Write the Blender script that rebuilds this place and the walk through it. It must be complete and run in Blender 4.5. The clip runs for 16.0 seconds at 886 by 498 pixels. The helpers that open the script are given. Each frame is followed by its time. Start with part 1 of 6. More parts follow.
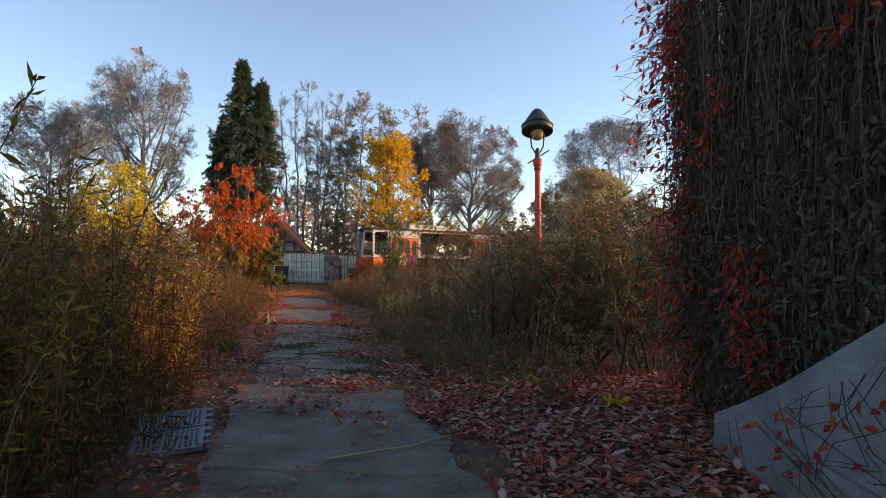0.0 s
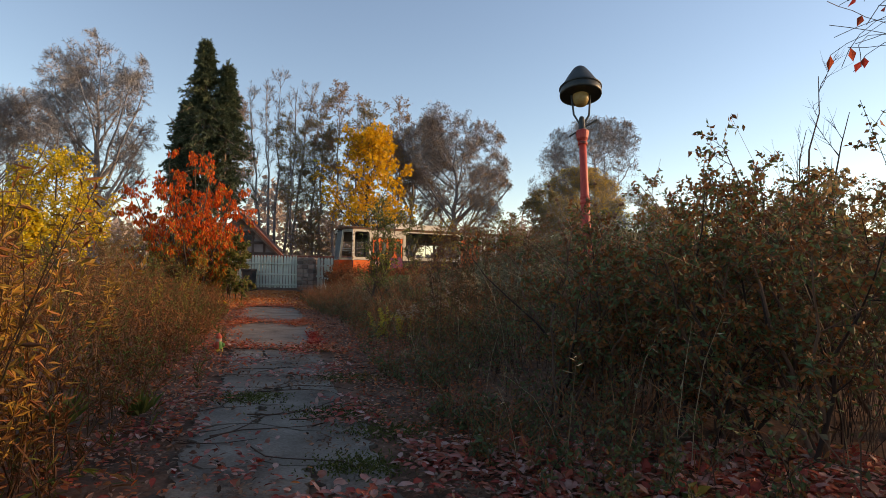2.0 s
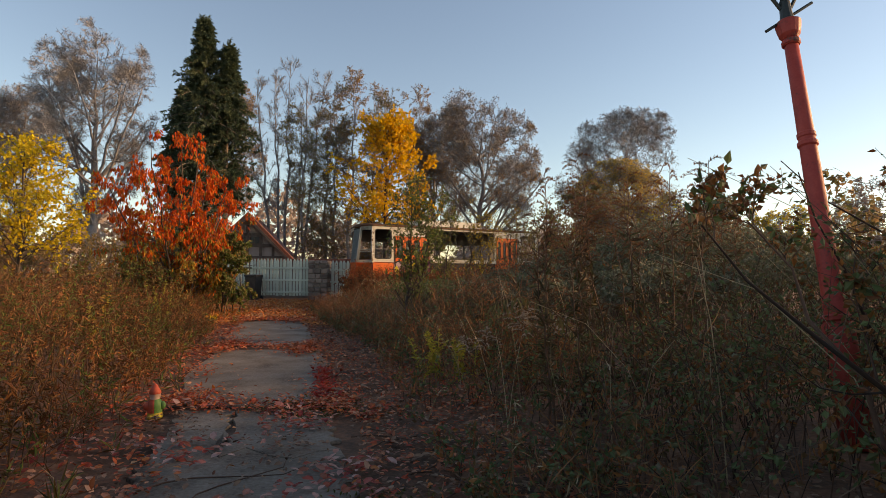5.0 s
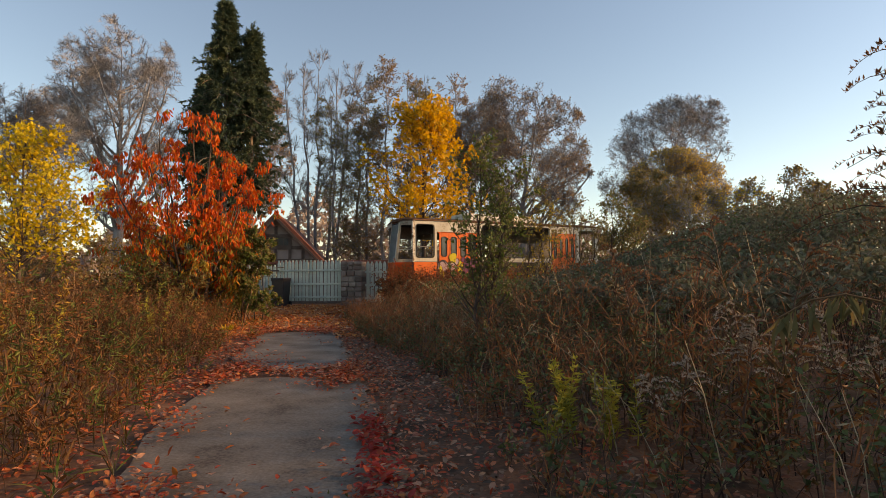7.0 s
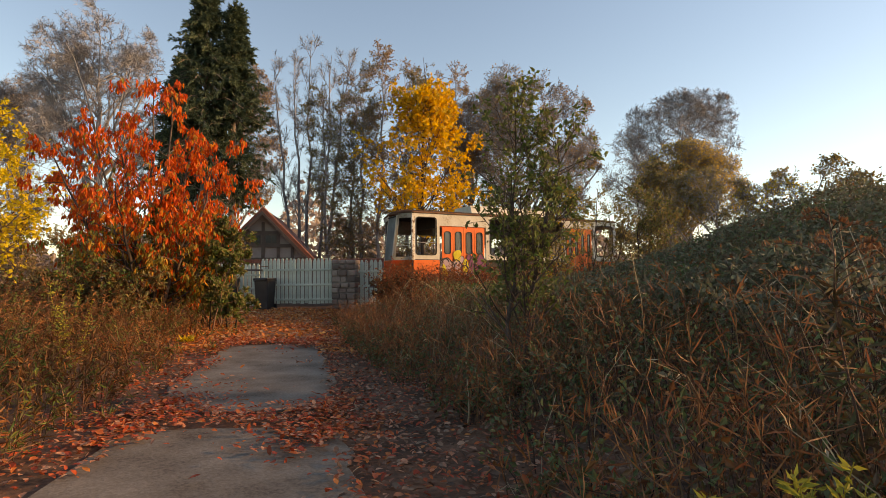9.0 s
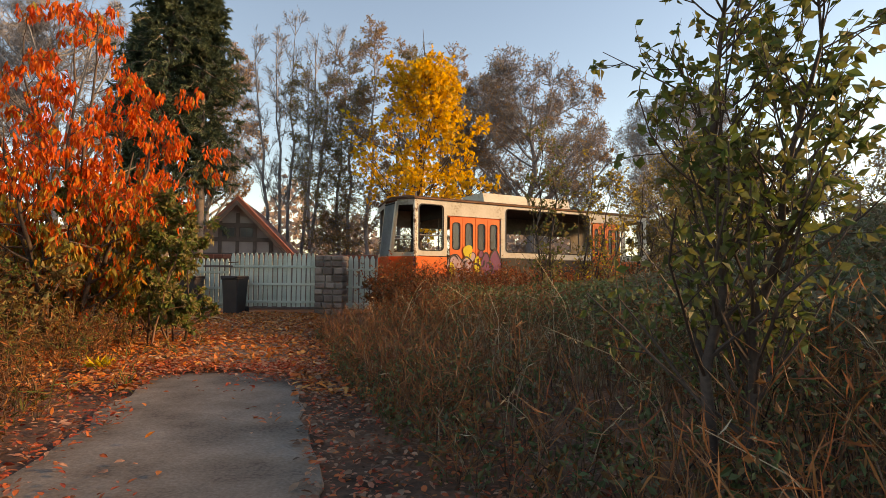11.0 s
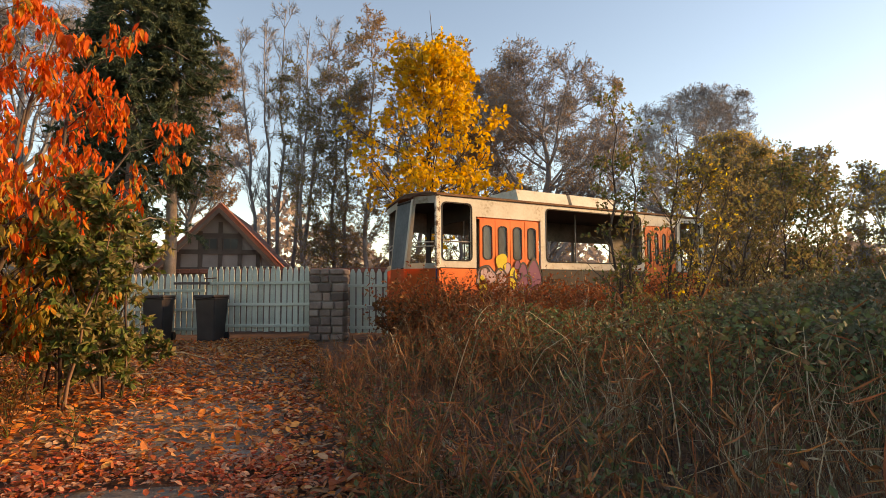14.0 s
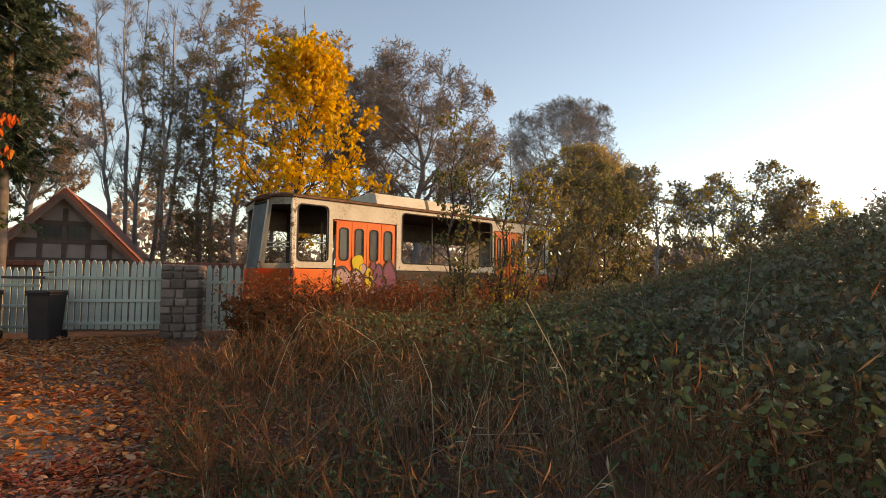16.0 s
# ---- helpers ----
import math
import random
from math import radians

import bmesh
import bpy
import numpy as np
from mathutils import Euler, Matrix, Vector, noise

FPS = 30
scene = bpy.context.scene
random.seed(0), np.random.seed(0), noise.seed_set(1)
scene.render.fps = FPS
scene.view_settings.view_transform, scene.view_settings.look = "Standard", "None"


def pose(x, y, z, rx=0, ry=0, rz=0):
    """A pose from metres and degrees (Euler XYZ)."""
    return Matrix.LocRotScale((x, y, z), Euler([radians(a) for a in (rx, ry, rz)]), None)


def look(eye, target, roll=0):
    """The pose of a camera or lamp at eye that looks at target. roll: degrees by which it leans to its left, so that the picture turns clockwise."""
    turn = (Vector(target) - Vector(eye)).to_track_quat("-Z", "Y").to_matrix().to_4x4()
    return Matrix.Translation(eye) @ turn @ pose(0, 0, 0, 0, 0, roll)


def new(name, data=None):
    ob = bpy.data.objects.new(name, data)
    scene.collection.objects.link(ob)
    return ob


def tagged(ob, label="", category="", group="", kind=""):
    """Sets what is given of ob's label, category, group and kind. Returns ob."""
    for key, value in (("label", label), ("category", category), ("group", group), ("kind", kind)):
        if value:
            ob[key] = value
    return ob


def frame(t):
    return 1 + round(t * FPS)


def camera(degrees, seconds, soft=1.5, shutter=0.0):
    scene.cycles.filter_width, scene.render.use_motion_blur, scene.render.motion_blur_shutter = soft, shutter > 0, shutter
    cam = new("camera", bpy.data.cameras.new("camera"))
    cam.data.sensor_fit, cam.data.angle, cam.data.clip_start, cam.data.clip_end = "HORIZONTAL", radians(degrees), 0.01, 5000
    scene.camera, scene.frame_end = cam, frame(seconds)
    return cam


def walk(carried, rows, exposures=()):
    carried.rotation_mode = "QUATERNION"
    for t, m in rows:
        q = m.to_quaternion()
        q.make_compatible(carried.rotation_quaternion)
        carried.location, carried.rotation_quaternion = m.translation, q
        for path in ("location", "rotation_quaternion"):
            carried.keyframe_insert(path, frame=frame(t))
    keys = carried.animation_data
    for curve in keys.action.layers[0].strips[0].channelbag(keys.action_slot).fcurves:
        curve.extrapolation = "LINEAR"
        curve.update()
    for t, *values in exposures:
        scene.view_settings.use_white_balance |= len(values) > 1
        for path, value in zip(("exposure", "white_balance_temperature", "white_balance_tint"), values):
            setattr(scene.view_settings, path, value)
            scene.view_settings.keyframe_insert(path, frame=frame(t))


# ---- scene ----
cam = camera(77.0, 16.0, soft=0.55)
PATH = [
    (0, (0.508, 0.872, 1.302), (0.382, 2.867, 1.357), 0.8),
    (0.5, (0.319, 1.507, 1.337), (0.304, 3.506, 1.389), 0.9),
    (1, (0.153, 2.215, 1.336), (0.153, 4.214, 1.391), 0.8),
    (1.5, (-0.051, 3.022, 1.332), (-0.08, 5.021, 1.393), 0.8),
    (2, (-0.299, 3.717, 1.322), (-0.333, 5.716, 1.389), 0.9),
    (2.5, (-0.519, 4.365, 1.326), (-0.568, 6.363, 1.399), 0.8),
    (3, (-0.655, 5.055, 1.344), (-0.725, 7.053, 1.419), 0.6),
    (3.5, (-0.829, 5.616, 1.362), (-0.91, 7.613, 1.435), 0.9),
    (3.7, (-0.932, 5.834, 1.358), (-0.991, 7.831, 1.444), 0.9),
    (5.8, (-1.295, 8.487, 1.207), (-1.428, 10.481, 1.289), -0.6),
    (6, (-1.384, 8.76, 1.204), (-1.537, 10.752, 1.291), -0.5),
    (6.5, (-1.665, 9.428, 1.15), (-1.823, 11.419, 1.244), -0.3),
    (7, (-1.948, 10.08, 1.125), (-2.141, 12.068, 1.223), -0.4),
    (7.5, (-2.093, 10.697, 1.136), (-2.309, 12.682, 1.237), -0.7),
    (8, (-2.229, 11.191, 1.128), (-2.453, 13.175, 1.227), -0.6),
    (8.5, (-2.339, 11.7, 1.139), (-2.536, 13.687, 1.242), -0.4),
    (9, (-2.379, 12.194, 1.103), (-2.557, 14.183, 1.203), -0.4),
    (9.5, (-2.509, 12.748, 1.098), (-2.664, 14.739, 1.195), -0.0),
    (10, (-2.76, 13.425, 1.112), (-2.901, 15.417, 1.211), -0.0),
    (10.2, (-2.87, 13.711, 1.098), (-3.005, 15.704, 1.195), 0.3),
    (12.3, (-3.624, 16.838, 1.086), (-3.712, 18.832, 1.209), 0.0),
    (12.5, (-3.679, 16.973, 1.107), (-3.759, 18.968, 1.232), 0.0),
    (13, (-3.859, 17.303, 1.148), (-3.929, 19.297, 1.281), -0.2),
    (13.5, (-3.984, 17.62, 1.187), (-4.048, 19.615, 1.325), -0.3),
    (14, (-4.108, 17.809, 1.192), (-4.2, 19.802, 1.339), -0.3),
    (14.5, (-4.189, 17.86, 1.225), (-4.291, 19.852, 1.376), -0.3),
    (15, (-4.092, 17.848, 1.242), (-4.129, 19.842, 1.39), -0.2),
    (15.5, (-3.714, 17.478, 1.28), (-3.461, 19.458, 1.411), 0.5),
    (16, (-3.535, 17.221, 1.35), (-3.218, 19.192, 1.471), 0.5),
]
walk(cam, [(t, look(eye, target, roll)) for t, eye, target, roll in PATH], exposures=((0.0, 1.24, 7800, 18), (0.5, 1.24, 8000, 18), (1.5, 1.05, 8500, 18), (3.5, 0.88, 9200, 18), (7.0, 0.95, 9800, 18), (12.5, 1.38, 10700, 19), (15.0, 1.36, 10700, 19), (16.0, 1.16, 10700, 19)))

# ---- world, sun, exposure ----
SUN_AZ, SUN_EL = 80.0, 15.0   # degrees clockwise from the walk's far end, and above the horizon
world = bpy.data.worlds.new("autumn_sky")
scene.world = world
world.use_nodes = True
wn = world.node_tree
sky = wn.nodes.new("ShaderNodeTexSky")
sky.sky_type = "NISHITA"
sky.sun_disc = False
sky.sun_elevation = radians(SUN_EL)
sky.sun_rotation = radians(SUN_AZ)
sky.air_density, sky.dust_density, sky.ozone_density = 1.0, 0.25, 3.0
back = wn.nodes["Background"]
back.inputs["Strength"].default_value = 0.138
wn.links.new(sky.outputs[0], back.inputs["Color"])
sun = new("sun", bpy.data.lights.new("sun", "SUN"))
sun.data.energy, sun.data.angle, sun.data.color = 3.2, radians(10.0), (1.0, 0.7, 0.42)
sun_way = Vector((math.sin(radians(SUN_AZ)) * math.cos(radians(SUN_EL)), math.cos(radians(SUN_AZ)) * math.cos(radians(SUN_EL)), math.sin(radians(SUN_EL))))
sun.matrix_world = look(sun_way * 60, (0, 0, 0))

# ---- materials ----
def ramp(nt, stops):
    r = nt.nodes.new("ShaderNodeValToRGB")
    e = r.color_ramp.elements
    while len(e) < len(stops):
        e.new(0.5)
    for el, (at, c) in zip(e, stops):
        el.position, el.color = at, (*c, 1)
    return r


def surface(name, stops, scale=6.0, rough=0.8, metal=0.0, bump=0.3, fine=60.0, island=0.0, translucent=0.0, spec=0.35, obj=0.0):
    """Two scales of noise through a colour ramp; island and obj mix in a random value for each piece."""
    m = bpy.data.materials.new(name)
    m.use_nodes = True
    nt = m.node_tree
    b = nt.nodes["Principled BSDF"]
    co = nt.nodes.new("ShaderNodeTexCoord")
    big, small = nt.nodes.new("ShaderNodeTexNoise"), nt.nodes.new("ShaderNodeTexNoise")
    big.inputs["Scale"].default_value, small.inputs["Scale"].default_value = scale, fine
    big.inputs["Detail"].default_value, small.inputs["Detail"].default_value = 3, 2
    mix = nt.nodes.new("ShaderNodeMath")
    mix.operation = "MULTIPLY_ADD"
    mix.inputs[1].default_value = 0.35
    half = nt.nodes.new("ShaderNodeMath")
    half.operation = "MULTIPLY"
    half.inputs[1].default_value = 0.65
    for n in (big, small):
        nt.links.new(co.outputs["Object"], n.inputs["Vector"])
    nt.links.new(big.outputs[0], half.inputs[0])
    nt.links.new(small.outputs[0], mix.inputs[0])
    nt.links.new(half.outputs[0], mix.inputs[2])
    out = mix.outputs[0]
    for share, kind, socket in ((island, "ShaderNodeNewGeometry", "Random Per Island"), (obj, "ShaderNodeObjectInfo", "Random")):
        if share:
            g, mx = nt.nodes.new(kind), nt.nodes.new("ShaderNodeMix")
            mx.inputs[0].default_value = share
            nt.links.new(out, mx.inputs[2])
            nt.links.new(g.outputs[socket], mx.inputs[3])
            out = mx.outputs[0]
    r = ramp(nt, stops)
    nt.links.new(out, r.inputs[0])
    nt.links.new(r.outputs[0], b.inputs["Base Color"])
    b.inputs["Roughness"].default_value, b.inputs["Metallic"].default_value = rough, metal
    b.inputs["Specular IOR Level"].default_value = spec
    if bump:
        bm_ = nt.nodes.new("ShaderNodeBump")
        bm_.inputs["Strength"].default_value, bm_.inputs["Distance"].default_value = bump, 0.02
        nt.links.new(mix.outputs[0], bm_.inputs["Height"])
        nt.links.new(bm_.outputs[0], b.inputs["Normal"])
    if translucent:
        tr, ms = nt.nodes.new("ShaderNodeBsdfTranslucent"), nt.nodes.new("ShaderNodeMixShader")
        nt.links.new(r.outputs[0], tr.inputs["Color"])
        ms.inputs[0].default_value = translucent
        nt.links.new(b.outputs[0], ms.inputs[1])
        nt.links.new(tr.outputs[0], ms.inputs[2])
        nt.links.new(ms.outputs[0], nt.nodes["Material Output"].inputs["Surface"])
    return m


def leafy(name, *colours, translucent=0.35):
    n = len(colours)
    return surface(name, [(0.12 + 0.76 * i / max(1, n - 1), c) for i, c in enumerate(colours)], 1.2, 0.6, bump=0, fine=30, island=0.72, translucent=translucent, spec=0.25)


SOIL = surface("leaf_mould_soil", [(0.3, (0.05, 0.032, 0.022)), (0.46, (0.12, 0.066, 0.042)), (0.56, (0.19, 0.09, 0.052)), (0.7, (0.26, 0.15, 0.095))], 2.2, 0.95, bump=1.0, fine=30)
CONCRETE = surface("weathered_concrete", [(0.33, (0.075, 0.056, 0.042)), (0.44, (0.15, 0.122, 0.096)), (0.55, (0.205, 0.172, 0.138)), (0.7, (0.29, 0.25, 0.205))], 2.3, 0.9, bump=0.5, fine=45, obj=0.1)
BARK = surface("grey_brown_bark", [(0.3, (0.11, 0.085, 0.07)), (0.55, (0.22, 0.175, 0.145)), (0.75, (0.34, 0.28, 0.24))], 3, 0.9, bump=0.7, fine=40)
BARK_DARK = surface("dark_stem_bark", [(0.3, (0.035, 0.025, 0.02)), (0.55, (0.085, 0.062, 0.05)), (0.75, (0.15, 0.115, 0.09))], 4, 0.85, bump=0.5, fine=50)
# Distance haze is put into this pale grey bark colour.
BARK_HAZED = surface("haze_pale_bark", [(0.3, (0.15, 0.148, 0.152)), (0.6, (0.255, 0.25, 0.258)), (0.8, (0.36, 0.355, 0.365))], 2, 0.9, bump=0.3, fine=30)
STALK = surface("dry_stalks", [(0.2, (0.075, 0.043, 0.022)), (0.5, (0.165, 0.095, 0.045)), (0.8, (0.27, 0.165, 0.08))], 2, 0.85, bump=0, fine=20, island=0.6)
STALK_DARK = surface("dark_bramble_canes", [(0.2, (0.038, 0.023, 0.017)), (0.5, (0.095, 0.052, 0.037)), (0.85, (0.22, 0.13, 0.085))], 2, 0.8, bump=0, fine=20, island=0.6)
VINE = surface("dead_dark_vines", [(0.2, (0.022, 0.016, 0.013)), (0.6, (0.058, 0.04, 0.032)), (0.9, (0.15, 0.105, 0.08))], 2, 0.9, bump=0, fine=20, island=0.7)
STRAW = surface("pale_straw", [(0.2, (0.24, 0.17, 0.09)), (0.8, (0.5, 0.4, 0.26))], 2, 0.8, bump=0, fine=20, island=0.6)
L_GOLD = leafy("goldenrod_leaves", (0.1, 0.04, 0.017), (0.16, 0.065, 0.022), (0.07, 0.07, 0.025), (0.18, 0.083, 0.024), (0.13, 0.047, 0.018))
L_GOLD_BRIGHT = leafy("golden_weed_leaves", (0.2, 0.1, 0.03), (0.36, 0.19, 0.04), (0.44, 0.26, 0.05), (0.2, 0.16, 0.04))
L_RUST = leafy("rust_dry_leaves", (0.12, 0.044, 0.022), (0.25, 0.09, 0.032), (0.33, 0.14, 0.044), (0.16, 0.07, 0.032), translucent=0.15)
L_DARK = leafy("bramble_leaves", (0.06, 0.085, 0.035), (0.11, 0.15, 0.06), (0.17, 0.095, 0.045), (0.095, 0.16, 0.06), (0.14, 0.165, 0.08), translucent=0.25)
L_IVY = leafy("ivy_mound_leaves", (0.07, 0.085, 0.05), (0.13, 0.145, 0.085), (0.2, 0.2, 0.13), (0.15, 0.11, 0.07), (0.1, 0.115, 0.065), translucent=0.25)
L_GREEN = leafy("fresh_green_leaves", (0.06, 0.1, 0.026), (0.1, 0.15, 0.036), (0.17, 0.18, 0.046), (0.07, 0.12, 0.03))
L_YELLOW = leafy("yellow_maple_leaves", (0.6, 0.34, 0.02), (0.72, 0.45, 0.03), (0.68, 0.36, 0.02), (0.42, 0.36, 0.05), translucent=0.5)
L_LEMON = leafy("lemon_yellow_leaves", (0.58, 0.4, 0.03), (0.7, 0.52, 0.04), (0.42, 0.38, 0.05), translucent=0.5)
L_ORANGE = leafy("orange_cherry_leaves", (0.42, 0.045, 0.012), (0.62, 0.085, 0.014), (0.66, 0.14, 0.018), (0.5, 0.055, 0.012), (0.6, 0.24, 0.025), translucent=0.42)
L_CONIFER = leafy("conifer_sprays", (0.045, 0.07, 0.045), (0.075, 0.11, 0.065), (0.11, 0.145, 0.08), translucent=0.2)
L_BROWN = leafy("brown_tree_leaves", (0.24, 0.15, 0.08), (0.36, 0.22, 0.1), (0.28, 0.2, 0.11), (0.42, 0.24, 0.09), translucent=0.45)
L_OLIVE = leafy("olive_hanging_leaves", (0.13, 0.13, 0.055), (0.22, 0.19, 0.08), (0.28, 0.2, 0.08), (0.16, 0.16, 0.075), translucent=0.45)
# Haze over distance is painted into these leaf colours.
L_HAZE = leafy("distant_hazed_leaves", (0.3, 0.24, 0.21), (0.36, 0.29, 0.25), (0.33, 0.25, 0.19))
L_RED = leafy("red_creeper_leaves", (0.26, 0.0286, 0.0234), (0.429, 0.052, 0.0364), (0.325, 0.039, 0.0286), (0.52, 0.117, 0.0455))
L_LITTER = leafy("fallen_leaves", (0.32, 0.07, 0.024), (0.58, 0.13, 0.03), (0.7, 0.24, 0.045), (0.46, 0.15, 0.05), (0.54, 0.32, 0.18), (0.72, 0.3, 0.06), translucent=0.15)
L_LITTER_RED = leafy("fallen_red_leaves", (0.26, 0.045, 0.026), (0.48, 0.08, 0.034), (0.54, 0.14, 0.045), (0.5, 0.28, 0.18), (0.34, 0.07, 0.03), (0.56, 0.2, 0.06), translucent=0.15)
L_LITTER_BROWN = leafy("fallen_brown_leaves", (0.06, 0.04, 0.028), (0.2, 0.1, 0.06), (0.32, 0.2, 0.13), (0.12, 0.07, 0.045), (0.28, 0.1, 0.06), translucent=0.1)
L_LITTER_WALL = leafy("fallen_creeper_leaves", (0.24, 0.035, 0.028), (0.42, 0.07, 0.045), (0.52, 0.32, 0.27), (0.34, 0.1, 0.055), (0.46, 0.09, 0.05), translucent=0.15)
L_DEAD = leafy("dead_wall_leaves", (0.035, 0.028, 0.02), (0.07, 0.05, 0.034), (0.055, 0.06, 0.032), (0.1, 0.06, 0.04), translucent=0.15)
PICKET = surface("chalky_green_white_paint", [(0.3, (0.34, 0.4, 0.34)), (0.5, (0.52, 0.59, 0.51)), (0.7, (0.62, 0.67, 0.58))], 3, 0.7, bump=0.25, fine=45, obj=0.25)
STONE = surface("rough_wall_stone", [(0.3, (0.13, 0.1, 0.085)), (0.5, (0.25, 0.19, 0.16)), (0.7, (0.36, 0.29, 0.245))], 5, 0.9, bump=0.9, fine=40, obj=0.4)
MORTAR = surface("grey_mortar", [(0.3, (0.2, 0.18, 0.16)), (0.7, (0.32, 0.29, 0.26))], 8, 0.95, bump=0.5, fine=60)
BIN = surface("dark_bin_plastic", [(0.3, (0.028, 0.022, 0.022)), (0.7, (0.055, 0.042, 0.04))], 4, 0.5, bump=0.08, fine=80, spec=0.4)
RUBBER = surface("black_rubber", [(0.3, (0.012, 0.012, 0.012)), (0.7, (0.03, 0.03, 0.03))], 10, 0.8, bump=0.1)
CREAM = surface("dirty_cream_tram_paint", [(0.28, (0.26, 0.2, 0.13)), (0.42, (0.5, 0.46, 0.37)), (0.7, (0.62, 0.59, 0.5))], 2.2, 0.6, bump=0.12, fine=18)
PEELING = surface("peeling_cream_paint", [(0.38, (0.09, 0.045, 0.025)), (0.46, (0.3, 0.22, 0.15)), (0.52, (0.6, 0.56, 0.47)), (0.7, (0.7, 0.67, 0.58))], 9, 0.7, bump=0.5, fine=40)
ORANGE = surface("faded_orange_tram_paint", [(0.25, (0.3, 0.07, 0.03)), (0.36, (0.7, 0.12, 0.025)), (0.7, (0.76, 0.17, 0.035))], 2.5, 0.55, bump=0.12, fine=18)
RUST = surface("rusty_steel", [(0.3, (0.06, 0.03, 0.02)), (0.5, (0.15, 0.07, 0.035)), (0.7, (0.24, 0.13, 0.07))], 6, 0.85, bump=0.5, fine=50)
# Underframe steel, near black so that it also stands for shade.
STEEL_AND_SHADE = surface("underframe_steel_and_shade", [(0.3, (0.012, 0.011, 0.01)), (0.7, (0.04, 0.032, 0.026))], 4, 0.7, bump=0.3, fine=40)
INTERIOR = surface("grey_tram_lining", [(0.3, (0.12, 0.11, 0.1)), (0.7, (0.3, 0.28, 0.26))], 2, 0.8, bump=0.1, fine=15)
BLUEGREY = surface("blue_grey_front_panel", [(0.3, (0.14, 0.175, 0.19)), (0.7, (0.26, 0.31, 0.32))], 2.5, 0.5, bump=0.1, fine=20)
LAMPRED = surface("chipped_red_post_paint", [(0.32, (0.1, 0.045, 0.035)), (0.42, (0.38, 0.04, 0.03)), (0.7, (0.48, 0.065, 0.045))], 9, 0.55, bump=0.3, fine=60)
LAMPDARK = surface("dark_green_lamp_metal", [(0.3, (0.02, 0.026, 0.026)), (0.7, (0.05, 0.058, 0.055))], 6, 0.45, metal=0.3, bump=0.12, fine=50)
LAMPGLASS = surface("amber_lamp_glass", [(0.3, (0.38, 0.27, 0.1)), (0.7, (0.6, 0.45, 0.2))], 5, 0.25, bump=0.05, fine=30, translucent=0.4)
ROOFTILE = surface("red_clay_roof_tiles", [(0.3, (0.2, 0.07, 0.05)), (0.6, (0.32, 0.12, 0.085)), (0.8, (0.4, 0.18, 0.13))], 2, 0.85, bump=0.3, fine=20, obj=0.3)
TIMBER = surface("dark_frame_timber", [(0.3, (0.08, 0.06, 0.053)), (0.7, (0.15, 0.115, 0.1))], 4, 0.8, bump=0.3, fine=40)
# House render, its grey raised so the colour carries haze before the gable.
RENDERED = surface("haze_grey_render", [(0.3, (0.28, 0.235, 0.22)), (0.7, (0.4, 0.34, 0.32))], 2, 0.9, bump=0.2, fine=30)
SHEET = surface("grey_cement_sheet", [(0.3, (0.09, 0.098, 0.105)), (0.5, (0.155, 0.166, 0.175)), (0.7, (0.24, 0.25, 0.255))], 3, 0.8, bump=0.4, fine=40)
GRATE = surface("pale_grey_plastic", [(0.3, (0.17, 0.175, 0.19)), (0.7, (0.3, 0.31, 0.325))], 5, 0.55, bump=0.1, fine=50)
GLASS = bpy.data.materials.new("dusty_window_glass")
GLASS.use_nodes = True
gb = GLASS.node_tree.nodes["Principled BSDF"]
gb.inputs["Base Color"].default_value, gb.inputs["Roughness"].default_value = (0.12, 0.13, 0.13, 1), 0.12
gb.inputs["Transmission Weight"].default_value = 0.35


def paint(name, c, rough=0.55):
    return surface(name, [(0.3, tuple(v * 0.75 for v in c)), (0.7, c)], 8, rough, bump=0.08, fine=50)


P_YELLOW, P_PURPLE, P_PINK, P_BLACK, P_BLUE = paint("yellow_spray_paint", (0.62, 0.5, 0.03)), paint("maroon_spray_paint", (0.17, 0.035, 0.11)), paint("pale_pink_spray_paint", (0.46, 0.32, 0.33)), paint("black_spray_paint", (0.025, 0.02, 0.022)), paint("blue_plastic", (0.04, 0.07, 0.2))

# ---- mesh tools ----
def mesh_of(name, V, F, mat, parent=None, smooth=False):
    V, F = np.ascontiguousarray(V, dtype=np.float32), np.ascontiguousarray(F, dtype=np.int32)
    me = bpy.data.meshes.new(name)
    n, k = F.shape
    me.vertices.add(len(V))
    me.vertices.foreach_set("co", V.ravel())
    me.loops.add(n * k)
    me.loops.foreach_set("vertex_index", F.ravel())
    me.polygons.add(n)
    me.polygons.foreach_set("loop_start", np.arange(0, n * k, k, dtype=np.int32))
    me.polygons.foreach_set("use_smooth", np.full(n, smooth))
    me.update(calc_edges=True)
    me.materials.append(mat)
    ob = new(name, me)
    ob.parent = parent
    return ob


def part(name, bm, material, parent=None, label="", smooth=False):
    me = bpy.data.meshes.new(name)
    bmesh.ops.recalc_face_normals(bm, faces=bm.faces)
    bm.to_mesh(me)
    bm.free()
    for p in me.polygons:
        p.use_smooth = smooth
    me.materials.append(material)
    ob = new(name, me)
    ob.parent = parent
    return tagged(ob, label)


def thing(name, label, category, m=None, group="", kind=""):
    ob = tagged(new(name), label, category, group, kind)
    if m is not None:
        ob.matrix_basis = m
    return ob


